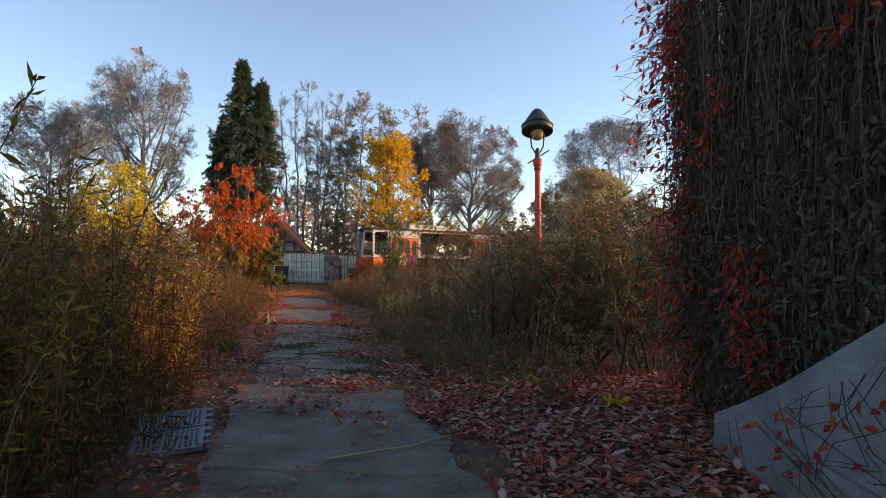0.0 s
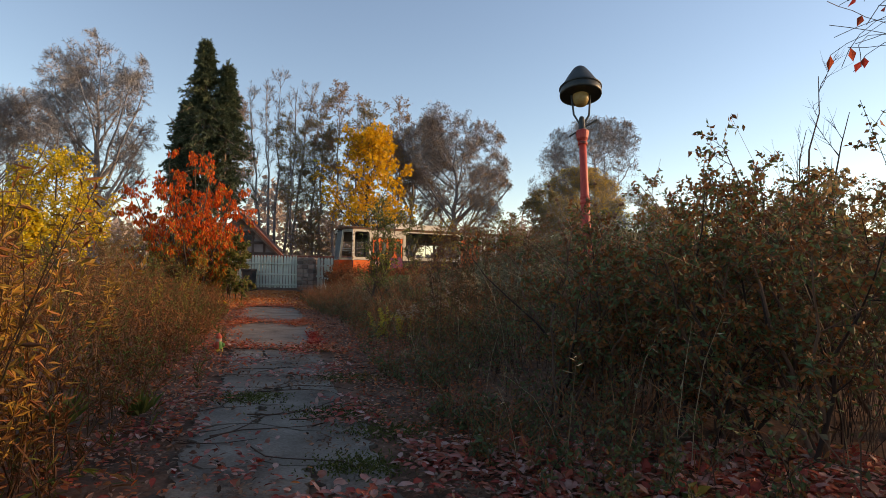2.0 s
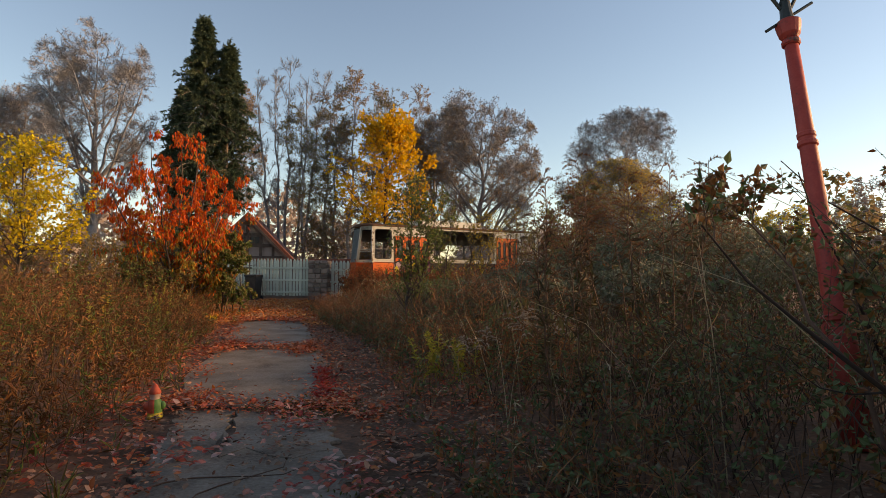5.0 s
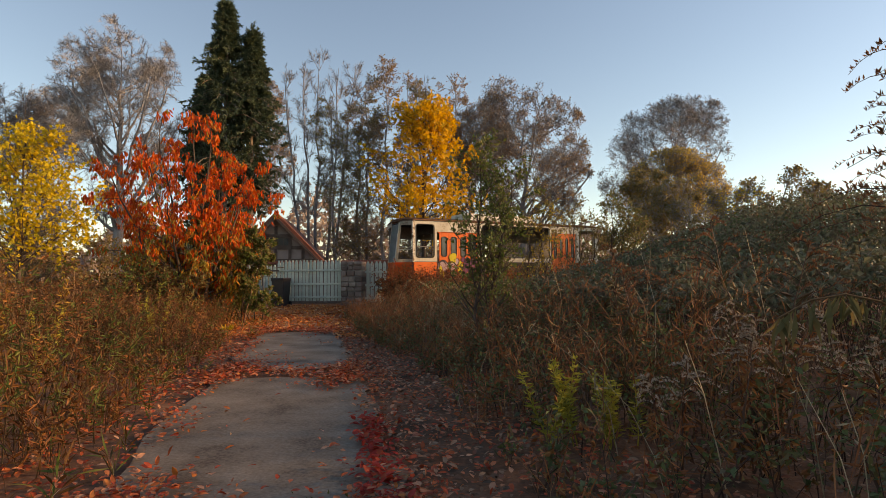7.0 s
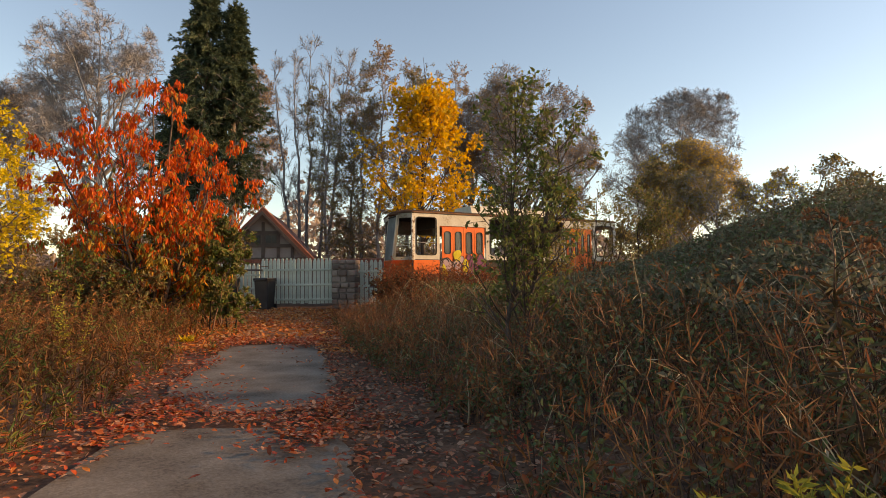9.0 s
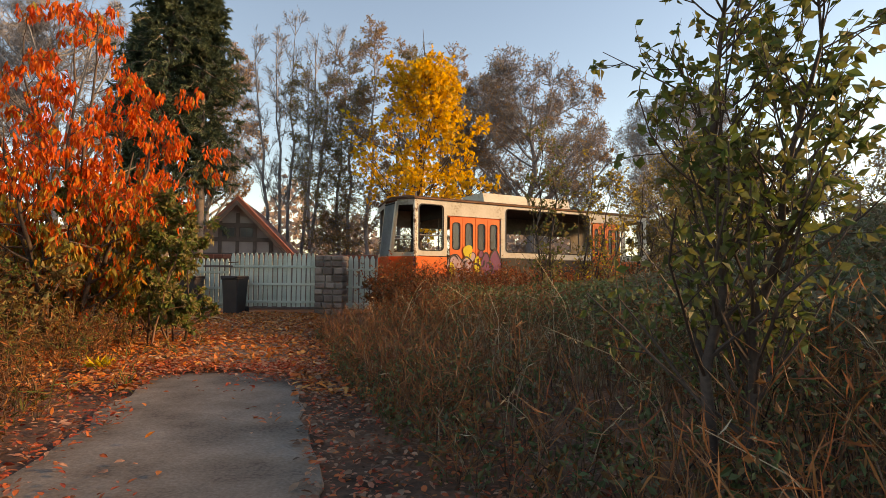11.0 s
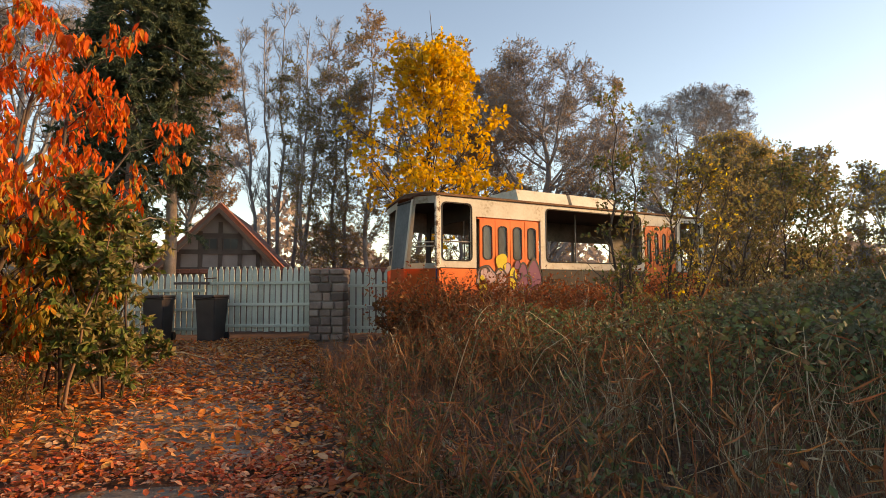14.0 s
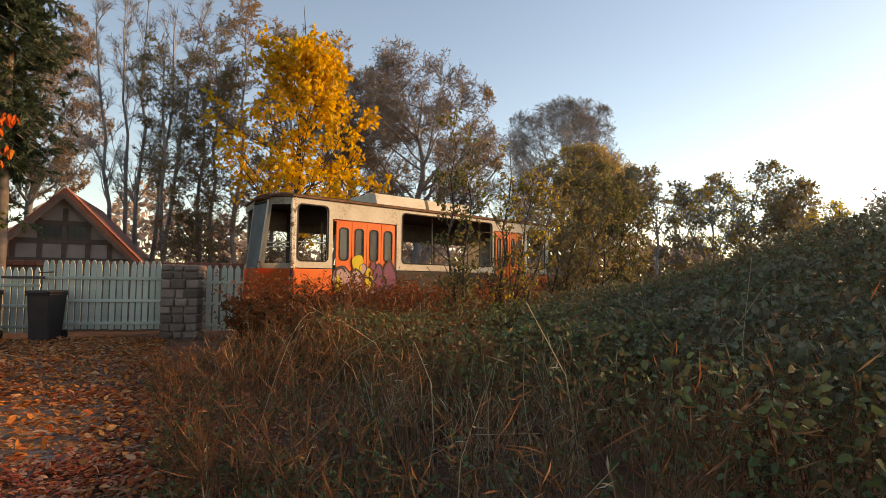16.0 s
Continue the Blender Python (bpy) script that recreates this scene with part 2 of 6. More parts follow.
def box(x0, x1, y0, y1, z0, z1, bevel=0.0, bm=None):
    bm = bm or bmesh.new()
    r = bmesh.ops.create_cube(bm, size=1)
    for v in r["verts"]:
        v.co = Vector(((x0 + x1) / 2 + v.co.x * (x1 - x0), (y0 + y1) / 2 + v.co.y * (y1 - y0), (z0 + z1) / 2 + v.co.z * (z1 - z0)))
    if bevel:
        es = {e for v in r["verts"] for e in v.link_edges}
        bmesh.ops.bevel(bm, geom=list(es), offset=bevel, segments=2, affect="EDGES", profile=0.5)
    return bm


def rod(a, b, r0, r1=None, n=8, bm=None, caps=True):
    bm = bm or bmesh.new()
    a, b = Vector(a), Vector(b)
    m = Matrix.Translation((a + b) / 2) @ (b - a).to_track_quat("Z", "Y").to_matrix().to_4x4()
    bmesh.ops.create_cone(bm, cap_ends=caps, segments=n, radius1=r0, radius2=r0 if r1 is None else r1, depth=(b - a).length, matrix=m)
    return bm


def lathe(profile, n=24, bm=None):
    bm = bm or bmesh.new()
    rings = [[bm.verts.new((r * math.cos(2 * math.pi * i / n), r * math.sin(2 * math.pi * i / n), z)) for i in range(n)] for r, z in profile]
    for a, b in zip(rings, rings[1:]):
        for i in range(n):
            bm.faces.new((a[i], a[(i + 1) % n], b[(i + 1) % n], b[i]))
    for ring in (rings[0], rings[-1]):
        bm.faces.new(ring)
    return bm


def prism(outline, y0, y1, bm=None, hole=None):
    """An outline in x and z, pushed from y0 to y1, with an opening of as many corners if one is given."""
    bm = bm or bmesh.new()
    def ring(pts, y):
        return [bm.verts.new((x, y, z)) for x, z in pts]
    a, b = ring(outline, y0), ring(outline, y1)
    n = len(a)
    for i in range(n):
        bm.faces.new((a[i], a[(i + 1) % n], b[(i + 1) % n], b[i]))
    if hole:
        c, d = ring(hole, y0), ring(hole, y1)
        for i in range(n):
            j = (i + 1) % n
            bm.faces.new((c[i], c[j], d[j], d[i]))
            bm.faces.new((a[i], a[j], c[j], c[i]))
            bm.faces.new((b[i], b[j], d[j], d[i]))
    else:
        bm.faces.new(a)
        bm.faces.new(b)
    return bm


def rounded(x0, x1, z0, z1, r, n=4):
    """Corners of a rounded rectangle: 4 * (n + 1) points."""
    pts = []
    for cx, cz, a0 in ((x1 - r, z0 + r, -90), (x1 - r, z1 - r, 0), (x0 + r, z1 - r, 90), (x0 + r, z0 + r, 180)):
        for i in range(n + 1):
            a = radians(a0 + 90 * i / n)
            pts.append((cx + r * math.cos(a), cz + r * math.sin(a)))
    return pts


# ---- plants: tools ----
def unit(a):
    return a / np.maximum(np.linalg.norm(a, axis=-1, keepdims=True), 1e-9)


def tubes(P, R, k=3):
    """Tubes round polylines P (N, S, 3) with radii R (N, S)."""
    N, S, _ = P.shape
    T = unit(np.gradient(P, axis=1))
    ref = np.where(np.abs(T[..., 2:3]) > 0.9, [[[1.0, 0, 0]]], [[[0, 0, 1.0]]])
    A = unit(np.cross(T, ref))
    B = np.cross(T, A)
    ang = np.arange(k) * 2 * np.pi / k
    V = P[:, :, None] + R[:, :, None, None] * (np.cos(ang)[:, None] * A[:, :, None] + np.sin(ang)[:, None] * B[:, :, None])
    idx = np.arange(N * S * k).reshape(N, S, k)
    a, b = idx[:, :-1], idx[:, 1:]
    F = np.stack([a, np.roll(a, -1, 2), np.roll(b, -1, 2), b], -1).reshape(-1, 4)
    return V.reshape(-1, 3), F


def blades(C, D, L, W, rng, lift=0.15):
    """Pointed leaves: from C along D, of length L and width W, slightly folded."""
    n = len(C)
    L, W = np.broadcast_to(L, n)[:, None], np.broadcast_to(W, n)[:, None]
    S = unit(np.cross(D, unit(rng.normal(size=(n, 3)))))
    U = np.cross(S, D)
    V = np.stack([C, C + D * L * 0.45 + S * W / 2 + U * W * lift, C + D * L - U * L * 0.12, C + D * L * 0.45 - S * W / 2 + U * W * lift], 1)
    return V.reshape(-1, 3), np.arange(n * 4).reshape(n, 4)


def leaf_shapes(C, D, L, ratio, rng):
    """Oval leaves of six corners, cupped along the midrib."""
    n = len(C)
    L = np.broadcast_to(L, n)[:, None]
    S = unit(np.cross(D, unit(rng.normal(size=(n, 3)))))
    U = np.cross(S, D)
    w = L * ratio / 2
    V = np.stack([C, C + D * L * 0.28 + S * w * 0.85 + U * w * 0.3, C + D * L * 0.66 + S * w * 0.8 + U * w * 0.25, C + D * L - U * L * 0.06, C + D * L * 0.66 - S * w * 0.8 + U * w * 0.25, C + D * L * 0.28 - S * w * 0.85 + U * w * 0.3], 1)
    return V.reshape(-1, 3), np.arange(n * 6).reshape(n, 6)


def smooth(a, b, v):
    t = np.clip((v - a) / (b - a), 0, 1)
    return t * t * (3 - 2 * t)


def joined(bits):
    V, F, at = [], [], 0
    for v, f in bits:
        V.append(v), F.append(f + at)
        at += len(v)
    return np.concatenate(V), np.concatenate(F)


def along(P, t):
    """Points and ways at share t (N,) of polylines P (N, S, 3)."""
    s = np.clip(t, 0, 0.999) * (P.shape[1] - 1)
    i = s.astype(int)
    n = np.arange(len(P))
    a, b = P[n, i], P[n, i + 1]
    return a + (b - a) * (s - i)[:, None], unit(b - a)


def fork(rng, P, R, count, t0, t1, length, angle, up=0.2, wob=0.15, seg=3, thin=0.55, shorten=0.5, rmin=0.004, dome=None):
    """Side shoots of all branches at once."""
    N = len(P)
    idx = np.repeat(np.arange(N), count)
    t = rng.uniform(t0, t1, len(idx))
    base, way = along(P[idx], t)
    r = R[idx, 0] + (R[idx, -1] - R[idx, 0]) * t
    side = unit(np.cross(way, rng.normal(size=way.shape)))
    ang = np.radians(rng.normal(angle, angle * 0.22, len(idx)))[:, None]
    d = unit(way * np.cos(ang) + side * np.sin(ang))
    ln = length * (1 - shorten * t) * rng.uniform(0.65, 1.3, len(idx))
    if dome is not None:
        # stop within an ellipsoid: centre and half axes
        o, k = (base - np.array(dome[:3])) / np.array(dome[3:]), unit(d + np.array([0, 0, up * 0.5])) / np.array(dome[3:])
        qa, qb, qc = (k * k).sum(1), (o * k).sum(1), (o * o).sum(1) - 1
        reach = (-qb + np.sqrt(np.maximum(qb * qb - qa * qc, 0))) / qa
        ln = np.minimum(ln, np.maximum(reach, 0.05) * rng.uniform(0.8, 1.02, len(idx)))
    pts = [base]
    for s in range(seg):
        d = unit(d + np.array([0, 0, up]) / seg + rng.normal(size=d.shape) * wob)
        pts.append(pts[-1] + d * (ln / seg)[:, None])
    Q = np.stack(pts, 1)
    r0 = np.maximum(r * thin, rmin)
    return Q, r0[:, None] * np.linspace(1, 0.3, seg + 1)[None]


def stem(rng, x, y, z, h, r, lean=(0, 0), seg=8, wob=0.02, tip=0.25):
    t = np.linspace(0, 1, seg + 1)
    p = np.stack([x + lean[0] * t, y + lean[1] * t, z + h * t], -1)
    p[1:-1, :2] += rng.normal(size=(seg - 1, 2)) * wob * h
    return p[None], (r * (1 - (1 - tip) * t))[None]


def tree(name, label, x, y, trunks, limbs, bark, leaves=None, group="", category="tree", kind="", sides=(7, 5, 4, 3, 3)):
    """trunks: (P, R) pairs; limbs: keyword sets for fork, level by level; leaves: (material, per twig, length, width, droop) sets on the last level."""
    rng = np.random.default_rng(int(abs(x * 77 + y * 131)) + len(name))
    top = thing(name, label, category, None, group, kind)
    P, R = np.concatenate([p for p, _ in trunks]), np.concatenate([r for _, r in trunks])
    mesh_of("trunk", *tubes(P, R, sides[0]), bark, top, True)
    bits, level = [], (P, R)
    for i, kw in enumerate(limbs):
        level = fork(rng, *level, **kw)
        bits.append(tubes(*level, sides[min(i + 1, 4)]))
    mesh_of("crown", *joined(bits), bark, top)
    for mat, per, ln, wd, droop in leaves or ():
        Q = level[0]
        if per < 1:
            Q = Q[rng.random(len(Q)) < per]
        idx = np.repeat(np.arange(len(Q)), max(1, int(per)))
        c, way = along(Q[idx], rng.uniform(0.15, 1, len(idx)))
        d = unit(way * 0.5 + rng.normal(size=c.shape) * 0.8 + np.array([0, 0, -droop]))
        mesh_of("foliage", *blades(c, d, ln * rng.uniform(0.6, 1.25, len(idx)), wd * rng.uniform(0.7, 1.2, len(idx)), rng), mat, top)
    return top

# ---- the ground ----
def left_edge(y):
    return -1.4 - 0.327 * (y - 4.6)


def right_edge(y):
    return 0.25 - 0.34 * (y - 5.3)


def ground_z(x, y):
    """The height of the soil: low humps off the path, level under the slabs."""
    off = np.clip(np.maximum(left_edge(y) + 0.1 - x, x - right_edge(y) - 0.1) / 1.5, 0, 1)
    bump = np.array([0.035 * noise.noise((a * 0.8, b * 0.8, 0)) for a, b in zip(np.ravel(x), np.ravel(y))]).reshape(np.shape(x))
    return bump * (0.3 + 0.7 * off) - 0.015


def ground():
    s = np.sinh(np.linspace(-5.2, 5.2, 191)) / math.sinh(5.2) * 700
    X, Y = np.meshgrid(s - 2, s + 14, indexing="ij")
    Z = ground_z(X, Y)
    n = len(s)
    i = np.arange(n * n).reshape(n, n)
    F = np.stack([i[:-1, :-1], i[1:, :-1], i[1:, 1:], i[:-1, 1:]], -1).reshape(-1, 4)
    ob = mesh_of("ground", np.stack([X, Y, Z], -1).reshape(-1, 3), F, SOIL, None, True)
    return tagged(ob, "dark soil and leaf mould of an overgrown yard", "ground", "", "structure")


ground()

# ---- the setting: stone pillar and picket gates ----
def stones(parent, x0, x1, y0, y1, z0, z1, rows, seed, mat=STONE):
    """Courses of uneven stones on the four sides of a pier."""
    rng = random.Random(seed)
    dz = (z1 - z0) / rows
    zs = [z0] + [z0 + dz * (r + rng.uniform(-0.18, 0.18)) for r in range(1, rows)] + [z1]
    for r in range(rows):
        cuts = [x0, x0 + (x1 - x0) * rng.uniform(0.26, 0.4), x0 + (x1 - x0) * rng.uniform(0.58, 0.74), x1]
        for a, b in zip(cuts, cuts[1:]):
            e = rng.uniform(0.0, 0.06)
            part("stone", box(a + rng.uniform(0.004, 0.016), b - rng.uniform(0.004, 0.016), y0 - e, y1 + e, zs[r] + rng.uniform(0.004, 0.016), zs[r + 1] - rng.uniform(0.004, 0.014), 0.034), mat, parent)


pillar = thing("gate_pillar", "rough grey-brown stone gate pillar beside the picket gate", "pillar")
part("core", box(-7.9, -7.12, 31.04, 31.66, -0.05, 1.7), MORTAR, pillar)
stones(pillar, -7.93, -7.09, 31.0, 31.7, 0.0, 1.73, 9, 4)


def picket_panel(name, label, x0, x1, y, z0, z1, n, rails=3, slope=0.0):
    f = thing(name, label, "fence", None, "picket fence")
    w = (x1 - x0) / n
    for r in range(rails):
        z = z0 + 0.14 + (z1 - z0 - 0.55) * r / max(1, rails - 1)
        part("rail", box(x0 - 0.03, x1 + 0.03, y - 0.055, y - 0.02, z - 0.035, z + 0.035, 0.006), PICKET, f)
    rng = random.Random(n)
    me = None
    for i in range(n):
        x = x0 + (i + 0.5) * w
        h = w * 0.37
        if me is None:
            bm = prism([(-h, z0), (h, z0), (h, z1 - 0.1), (0.02, z1), (-0.02, z1), (-h, z1 - 0.1)], -0.0125, 0.0125)
            ob = part("picket", bm, PICKET, f)
            me = ob.data
        else:
            ob = new("picket", me)
            ob.parent = f
        ob.matrix_basis = pose(x, y, rng.uniform(-0.015, 0.015), 0, rng.uniform(-0.6, 0.6), 0)
    return f


picket_panel("picket_gate", "pale green-white picket gate with pointed boards", -10.62, -8.02, 31.4, 0.2, 1.8, 18)
picket_panel("picket_gate", "lower pale picket gate leaf behind the bins", -12.9, -10.68, 31.45, 0.12, 1.62, 15)
picket_panel("picket_fence", "pale picket fence between pillar and tram", -7.05, -5.4, 31.45, 0.15, 1.72, 10)
latch = thing("gate_latch_bar", "grey wooden latch bar across the two gate leaves", "latch")
part("bar", box(-11.4, -10.5, 31.27, 31.31, 1.36, 1.42, 0.008), TIMBER, latch)
part("bolt", rod((-10.62, 31.25, 1.5), (-10.3, 31.25, 1.52), 0.015), RUST, latch)

# ---- wheelie bins ----
def wheelie_bin(m, label):
    b = thing("wheelie_bin", label, "bin", m, "wheelie bins by the gate")
    bm = bmesh.new()
    prof = [(0.245, 0.28, 0.03), (0.25, 0.29, 0.3), (0.28, 0.345, 0.9), (0.285, 0.35, 0.98)]
    rings = []
    for hx, hy, z in prof:
        rings.append([bm.verts.new((sx * hx * (1 if ty else 0.86), sy * hy * (0.88 if ty else 1), z)) for sx, sy, ty in ((1, -1, 0), (1, -1, 1), (1, 1, 1), (1, 1, 0), (-1, 1, 0), (-1, 1, 1), (-1, -1, 1), (-1, -1, 0))])
    for a, c in zip(rings, rings[1:]):
        for i in range(8):
            bm.faces.new((a[i], a[(i + 1) % 8], c[(i + 1) % 8], c[i]))
    bm.faces.new(rings[0])
    bm.faces.new(rings[-1])
    part("body", bm, BIN, b)
    part("rim", box(-0.3, 0.3, -0.365, 0.365, 0.965, 1.005, 0.012), BIN, b)
    lid = part("lid", box(-0.305, 0.305, -0.39, 0.36, 1.008, 1.075, 0.03), BIN, b)
    part("lid_grip", rod((-0.22, -0.395, 1.02), (0.22, -0.395, 1.02), 0.016), BIN, lid)
    part("handle", rod((-0.24, 0.41, 1.02), (0.24, 0.41, 1.02), 0.018), BIN, b)
    part("axle", rod((-0.26, 0.3, 0.1), (0.26, 0.3, 0.1), 0.012), RUST, b)
    for s in (-1, 1):
        part("wheel", rod((s * 0.24, 0.3, 0.1), (s * 0.3, 0.3, 0.1), 0.1, n=18), RUBBER, b)
    return b


wheelie_bin(pose(-10.27, 30.95, 0, 0, 0, -6) @ Matrix.Diagonal((0.9, 0.9, 1.03, 1)), "dark brown plastic wheelie bin with closed lid before the gate")
wheelie_bin(pose(-11.6, 31.0, 0, 0, 0, 4) @ Matrix.Diagonal((0.9, 0.9, 1.03, 1)), "dark wheelie bin half hidden by the cherry tree")

# ---- the tram ----
def tram():
    L, W, H = 8.55, 2.2, 3.05
    t = thing("tram_car", "derelict cream and orange tram car, windows gone, overgrown", "tram", pose(-3.88 - 1.5 * math.cos(radians(33)), 28.75 - 1.5 * math.sin(radians(33)), 0, 0, 0, 33))
    # the side nearest the path, with its openings; x runs from the front to the rear
    def panel(x0, x1, z0, z1, hole, y=0.0, mat=CREAM, name="side_panel", th=0.05, r=0.09):
        o = rounded(x0, x1, z0, z1, 0.004)
        part(name, prism(o, y, y + th, hole=rounded(*hole, r)), mat, t)
    for y, far in ((0.0, False), (W - 0.05, True)):
        if far:
            panel(0.55, 3.04, 1.62, 2.98, (0.8, 2.85, 1.76, 2.5), y, INTERIOR)
            panel(3.04, 8.5, 1.62, 2.98, (3.3, 7.4, 1.74, 2.46), y, INTERIOR)
            part("skirt", box(0.55, 8.5, y, y + 0.05, 0.75, 1.6, 0.008), ORANGE, t)
            part("gutter", box(0.5, 8.52, y + 0.02, y + 0.085, 2.985, 3.03, 0.01), RUST, t)
            for x in (4.6, 6.0):
                part("window_post", box(x - 0.03, x + 0.03, y - 0.01, y + 0.06, 1.74, 2.46), INTERIOR, t)
            continue
        panel(0.55, 1.41, 1.62, 2.98, (0.64, 1.3, 1.74, 2.86), y)
        panel(3.04, 6.22, 1.62, 2.98, (3.2, 6.14, 1.76, 2.91), y)
        panel(7.46, 8.5, 1.62, 2.98, (7.6, 8.36, 1.78, 2.84), y)
        part("door_header", box(1.41, 3.04, y, y + 0.05, 2.63, 2.98), CREAM, t)
        part("door_header", box(6.22, 7.46, y, y + 0.05, 2.72, 2.98), CREAM, t)
        for a, b in ((0.55, 1.4), (3.05, 6.2), (7.46, 8.5)):
            # The middle plate is a dark sheet standing for the open, shaded void.
            part("skirt", box(a, b, y - 0.012, y + 0.05, 0.75, 1.6, 0.008), ORANGE if a < 1 or a > 7 else STEEL_AND_SHADE, t)
        part("gutter", box(0.5, 8.52, y - 0.035, y + 0.03, 2.985, 3.03, 0.01), RUST, t)
        for x0, x1, z0, z1 in ((1.5, 3.0, 0.85, 2.62), (6.3, 7.4, 0.85, 2.7)):
            door = part("folding_door", box(x0 - 0.04, x1 + 0.04, y + 0.03, y + 0.05, z1 - 0.03, z1 + 0.02), ORANGE, t, "red-orange folding door with four narrow windows")
            n = 4
            for i in range(n):
                a = x0 + (x1 - x0) * i / n + 0.006
                b = x0 + (x1 - x0) * (i + 1) / n - 0.006
                part("door_leaf", prism(rounded(a, b, z0, z1 - 0.03, 0.01), y + 0.015, y + 0.045, hole=rounded(a + 0.08, b - 0.08, z0 + 0.95, z1 - 0.16, 0.07)), ORANGE, door)
                part("door_pane", box(a + 0.07, b - 0.07, y + 0.027, y + 0.033, z0 + 0.94, z1 - 0.15), GLASS, door)
                part("window_seal", prism(rounded(a + 0.066, b - 0.066, z0 + 0.936, z1 - 0.146, 0.08), y + 0.008, y + 0.014, hole=rounded(a + 0.085, b - 0.085, z0 + 0.955, z1 - 0.165, 0.07)), RUBBER, door)
    # window rubber of the near side
    for hole in ((0.64, 1.3, 1.76, 2.86), (3.2, 6.14, 1.78, 2.9), (7.6, 8.36, 1.78, 2.84)):
        x0, x1, z0, z1 = hole
        part("window_seal", prism(rounded(x0 - 0.018, x1 + 0.018, z0 - 0.018, z1 + 0.018, 0.1), -0.008, 0.012, hole=rounded(x0 + 0.005, x1 - 0.005, z0 + 0.005, z1 - 0.005, 0.09)), RUBBER, t)
    part("window_rail", rod((0.64, 0.03, 2.12), (1.3, 0.03, 2.12), 0.014), INTERIOR, t)
    part("corner_post", box(0.49, 0.6, -0.012, 0.05, 1.6, 3.0, 0.02), PEELING, t, "rust-eaten cream corner post")
    # the tapering cab: its front corners rake back as they rise
    def nose(z, s):
        k = (z - 1.65) / 1.23
        return Vector((0.1 + 0.1 * k, 0.48 - 0.12 * k, z)) if not s else Vector((0.1 + 0.1 * k, 1.11 - 0.08 * k, z))
    def root(z, s):
        return Vector((0.5, 0.015 if not s else W - 0.015, z))
    def plate(name, corners, mat, label="", th=0.035):
        bm = bmesh.new()
        bm.faces.new([bm.verts.new(c) for c in corners])
        bmesh.ops.solidify(bm, geom=bm.faces[:], thickness=th)
        return part(name, bm, mat, t, label)
    for s in (0, 1):
        def band(z0, z1, u0=0.0, u1=1.0):
            return [root(z0, s).lerp(nose(z0, s), u0), root(z0, s).lerp(nose(z0, s), u1), root(z1, s).lerp(nose(z1, s), u1), root(z1, s).lerp(nose(z1, s), u0)]
        plate("cab_sill", band(1.6, 1.7), CREAM)
        plate("cab_header", band(2.84, 2.98), CREAM)
        plate("cab_post", band(1.7, 2.84, 0.86, 1.0), CREAM, "slender cream windscreen post")
        plate("cab_skirt", band(0.75, 1.6), ORANGE)
        for z in (2.02, 2.1):
            part("cab_rail", rod(root(z, s).lerp(nose(z, s), 0.08), root(z, s).lerp(nose(z, s), 0.9), 0.012), CREAM, t)
    plate("front_skirt", [nose(0.75, 0), nose(0.75, 1), nose(1.6, 1), nose(1.6, 0)], ORANGE, "faded orange front apron")
    plate("front_panel", [nose(1.62, 0), nose(1.62, 1), nose(2.93, 1), nose(2.93, 0)], BLUEGREY, "blue-grey sheet across the windscreen")
    front_edge = rod(nose(1.6, 0) + Vector((-0.02, 0, 0)), nose(2.93, 0) + Vector((-0.02, 0, 0)), 0.022)
    part("front_edge", front_edge, CREAM, t)
    part("front_edge", rod(nose(2.9, 0), nose(2.9, 1), 0.02), RUBBER, t)
    rw = part("rear_wall", prism(rounded(0.02, W - 0.02, 0.75, 2.98, 0.01), 8.5, 8.55, hole=rounded(0.3, W - 0.3, 1.8, 2.8, 0.1)), CREAM, t)
    rw.matrix_basis = Matrix(((0, 1, 0, 0), (1, 0, 0, 0), (0, 0, 1, 0), (0, 0, 0, 1)))
    # arched roof
    bm = bmesh.new()
    arc = [(0.0, 3.0), (0.08, 3.06), (0.4, 3.13), (1.1, 3.16), (1.8, 3.13), (2.12, 3.06), (2.2, 3.0)]
    xs = [(0.12, 0.34, 1.06), (0.2, 0.3, 1.1), (0.5, -0.01, W + 0.01), (8.57, -0.01, W + 0.01)]
    grid = [[bm.verts.new((x, y0 + y * (y1 - y0) / W, 2.99 + (z - 3.0) * (0.3, 0.5, 1, 1)[k] - (0.07 if k == 0 else 0.0))) for y, z in arc] for k, (x, y0, y1) in enumerate(xs)]
    for a, b in zip(grid, grid[1:]):
        for i in range(len(arc) - 1):
            bm.faces.new((a[i], a[i + 1], b[i + 1], b[i]))
    bmesh.ops.solidify(bm, geom=bm.faces[:], thickness=0.04)
    part("roof", bm, RUST, t, "brown rusted roof littered with leaves")
    for x0, x1 in ((2.75, 4.2), (4.3, 5.75)):
        part("roof_box", prism([(0.35, 3.08), (1.55, 3.08), (1.45, 3.36), (0.45, 3.36)], x0, x1), CREAM, t, "pale roof ventilator box").matrix_basis = Matrix(((0, 1, 0, 0), (1, 0, 0, 0), (0, 0, 1, 0), (0, 0, 0, 1)))
    # floor, underframe, wheels, footboard
    part("tram_floor", box(0.0, 8.5, 0.05, W - 0.05, 0.78, 0.86), INTERIOR, t)
    part("underframe", box(0.6, 8.3, 0.4, W - 0.4, 0.45, 0.78), STEEL_AND_SHADE, t)
    part("footboard", box(3.05, 5.5, -0.22, 0.1, 0.92, 0.97), SHEET, t, "pale grey running board")
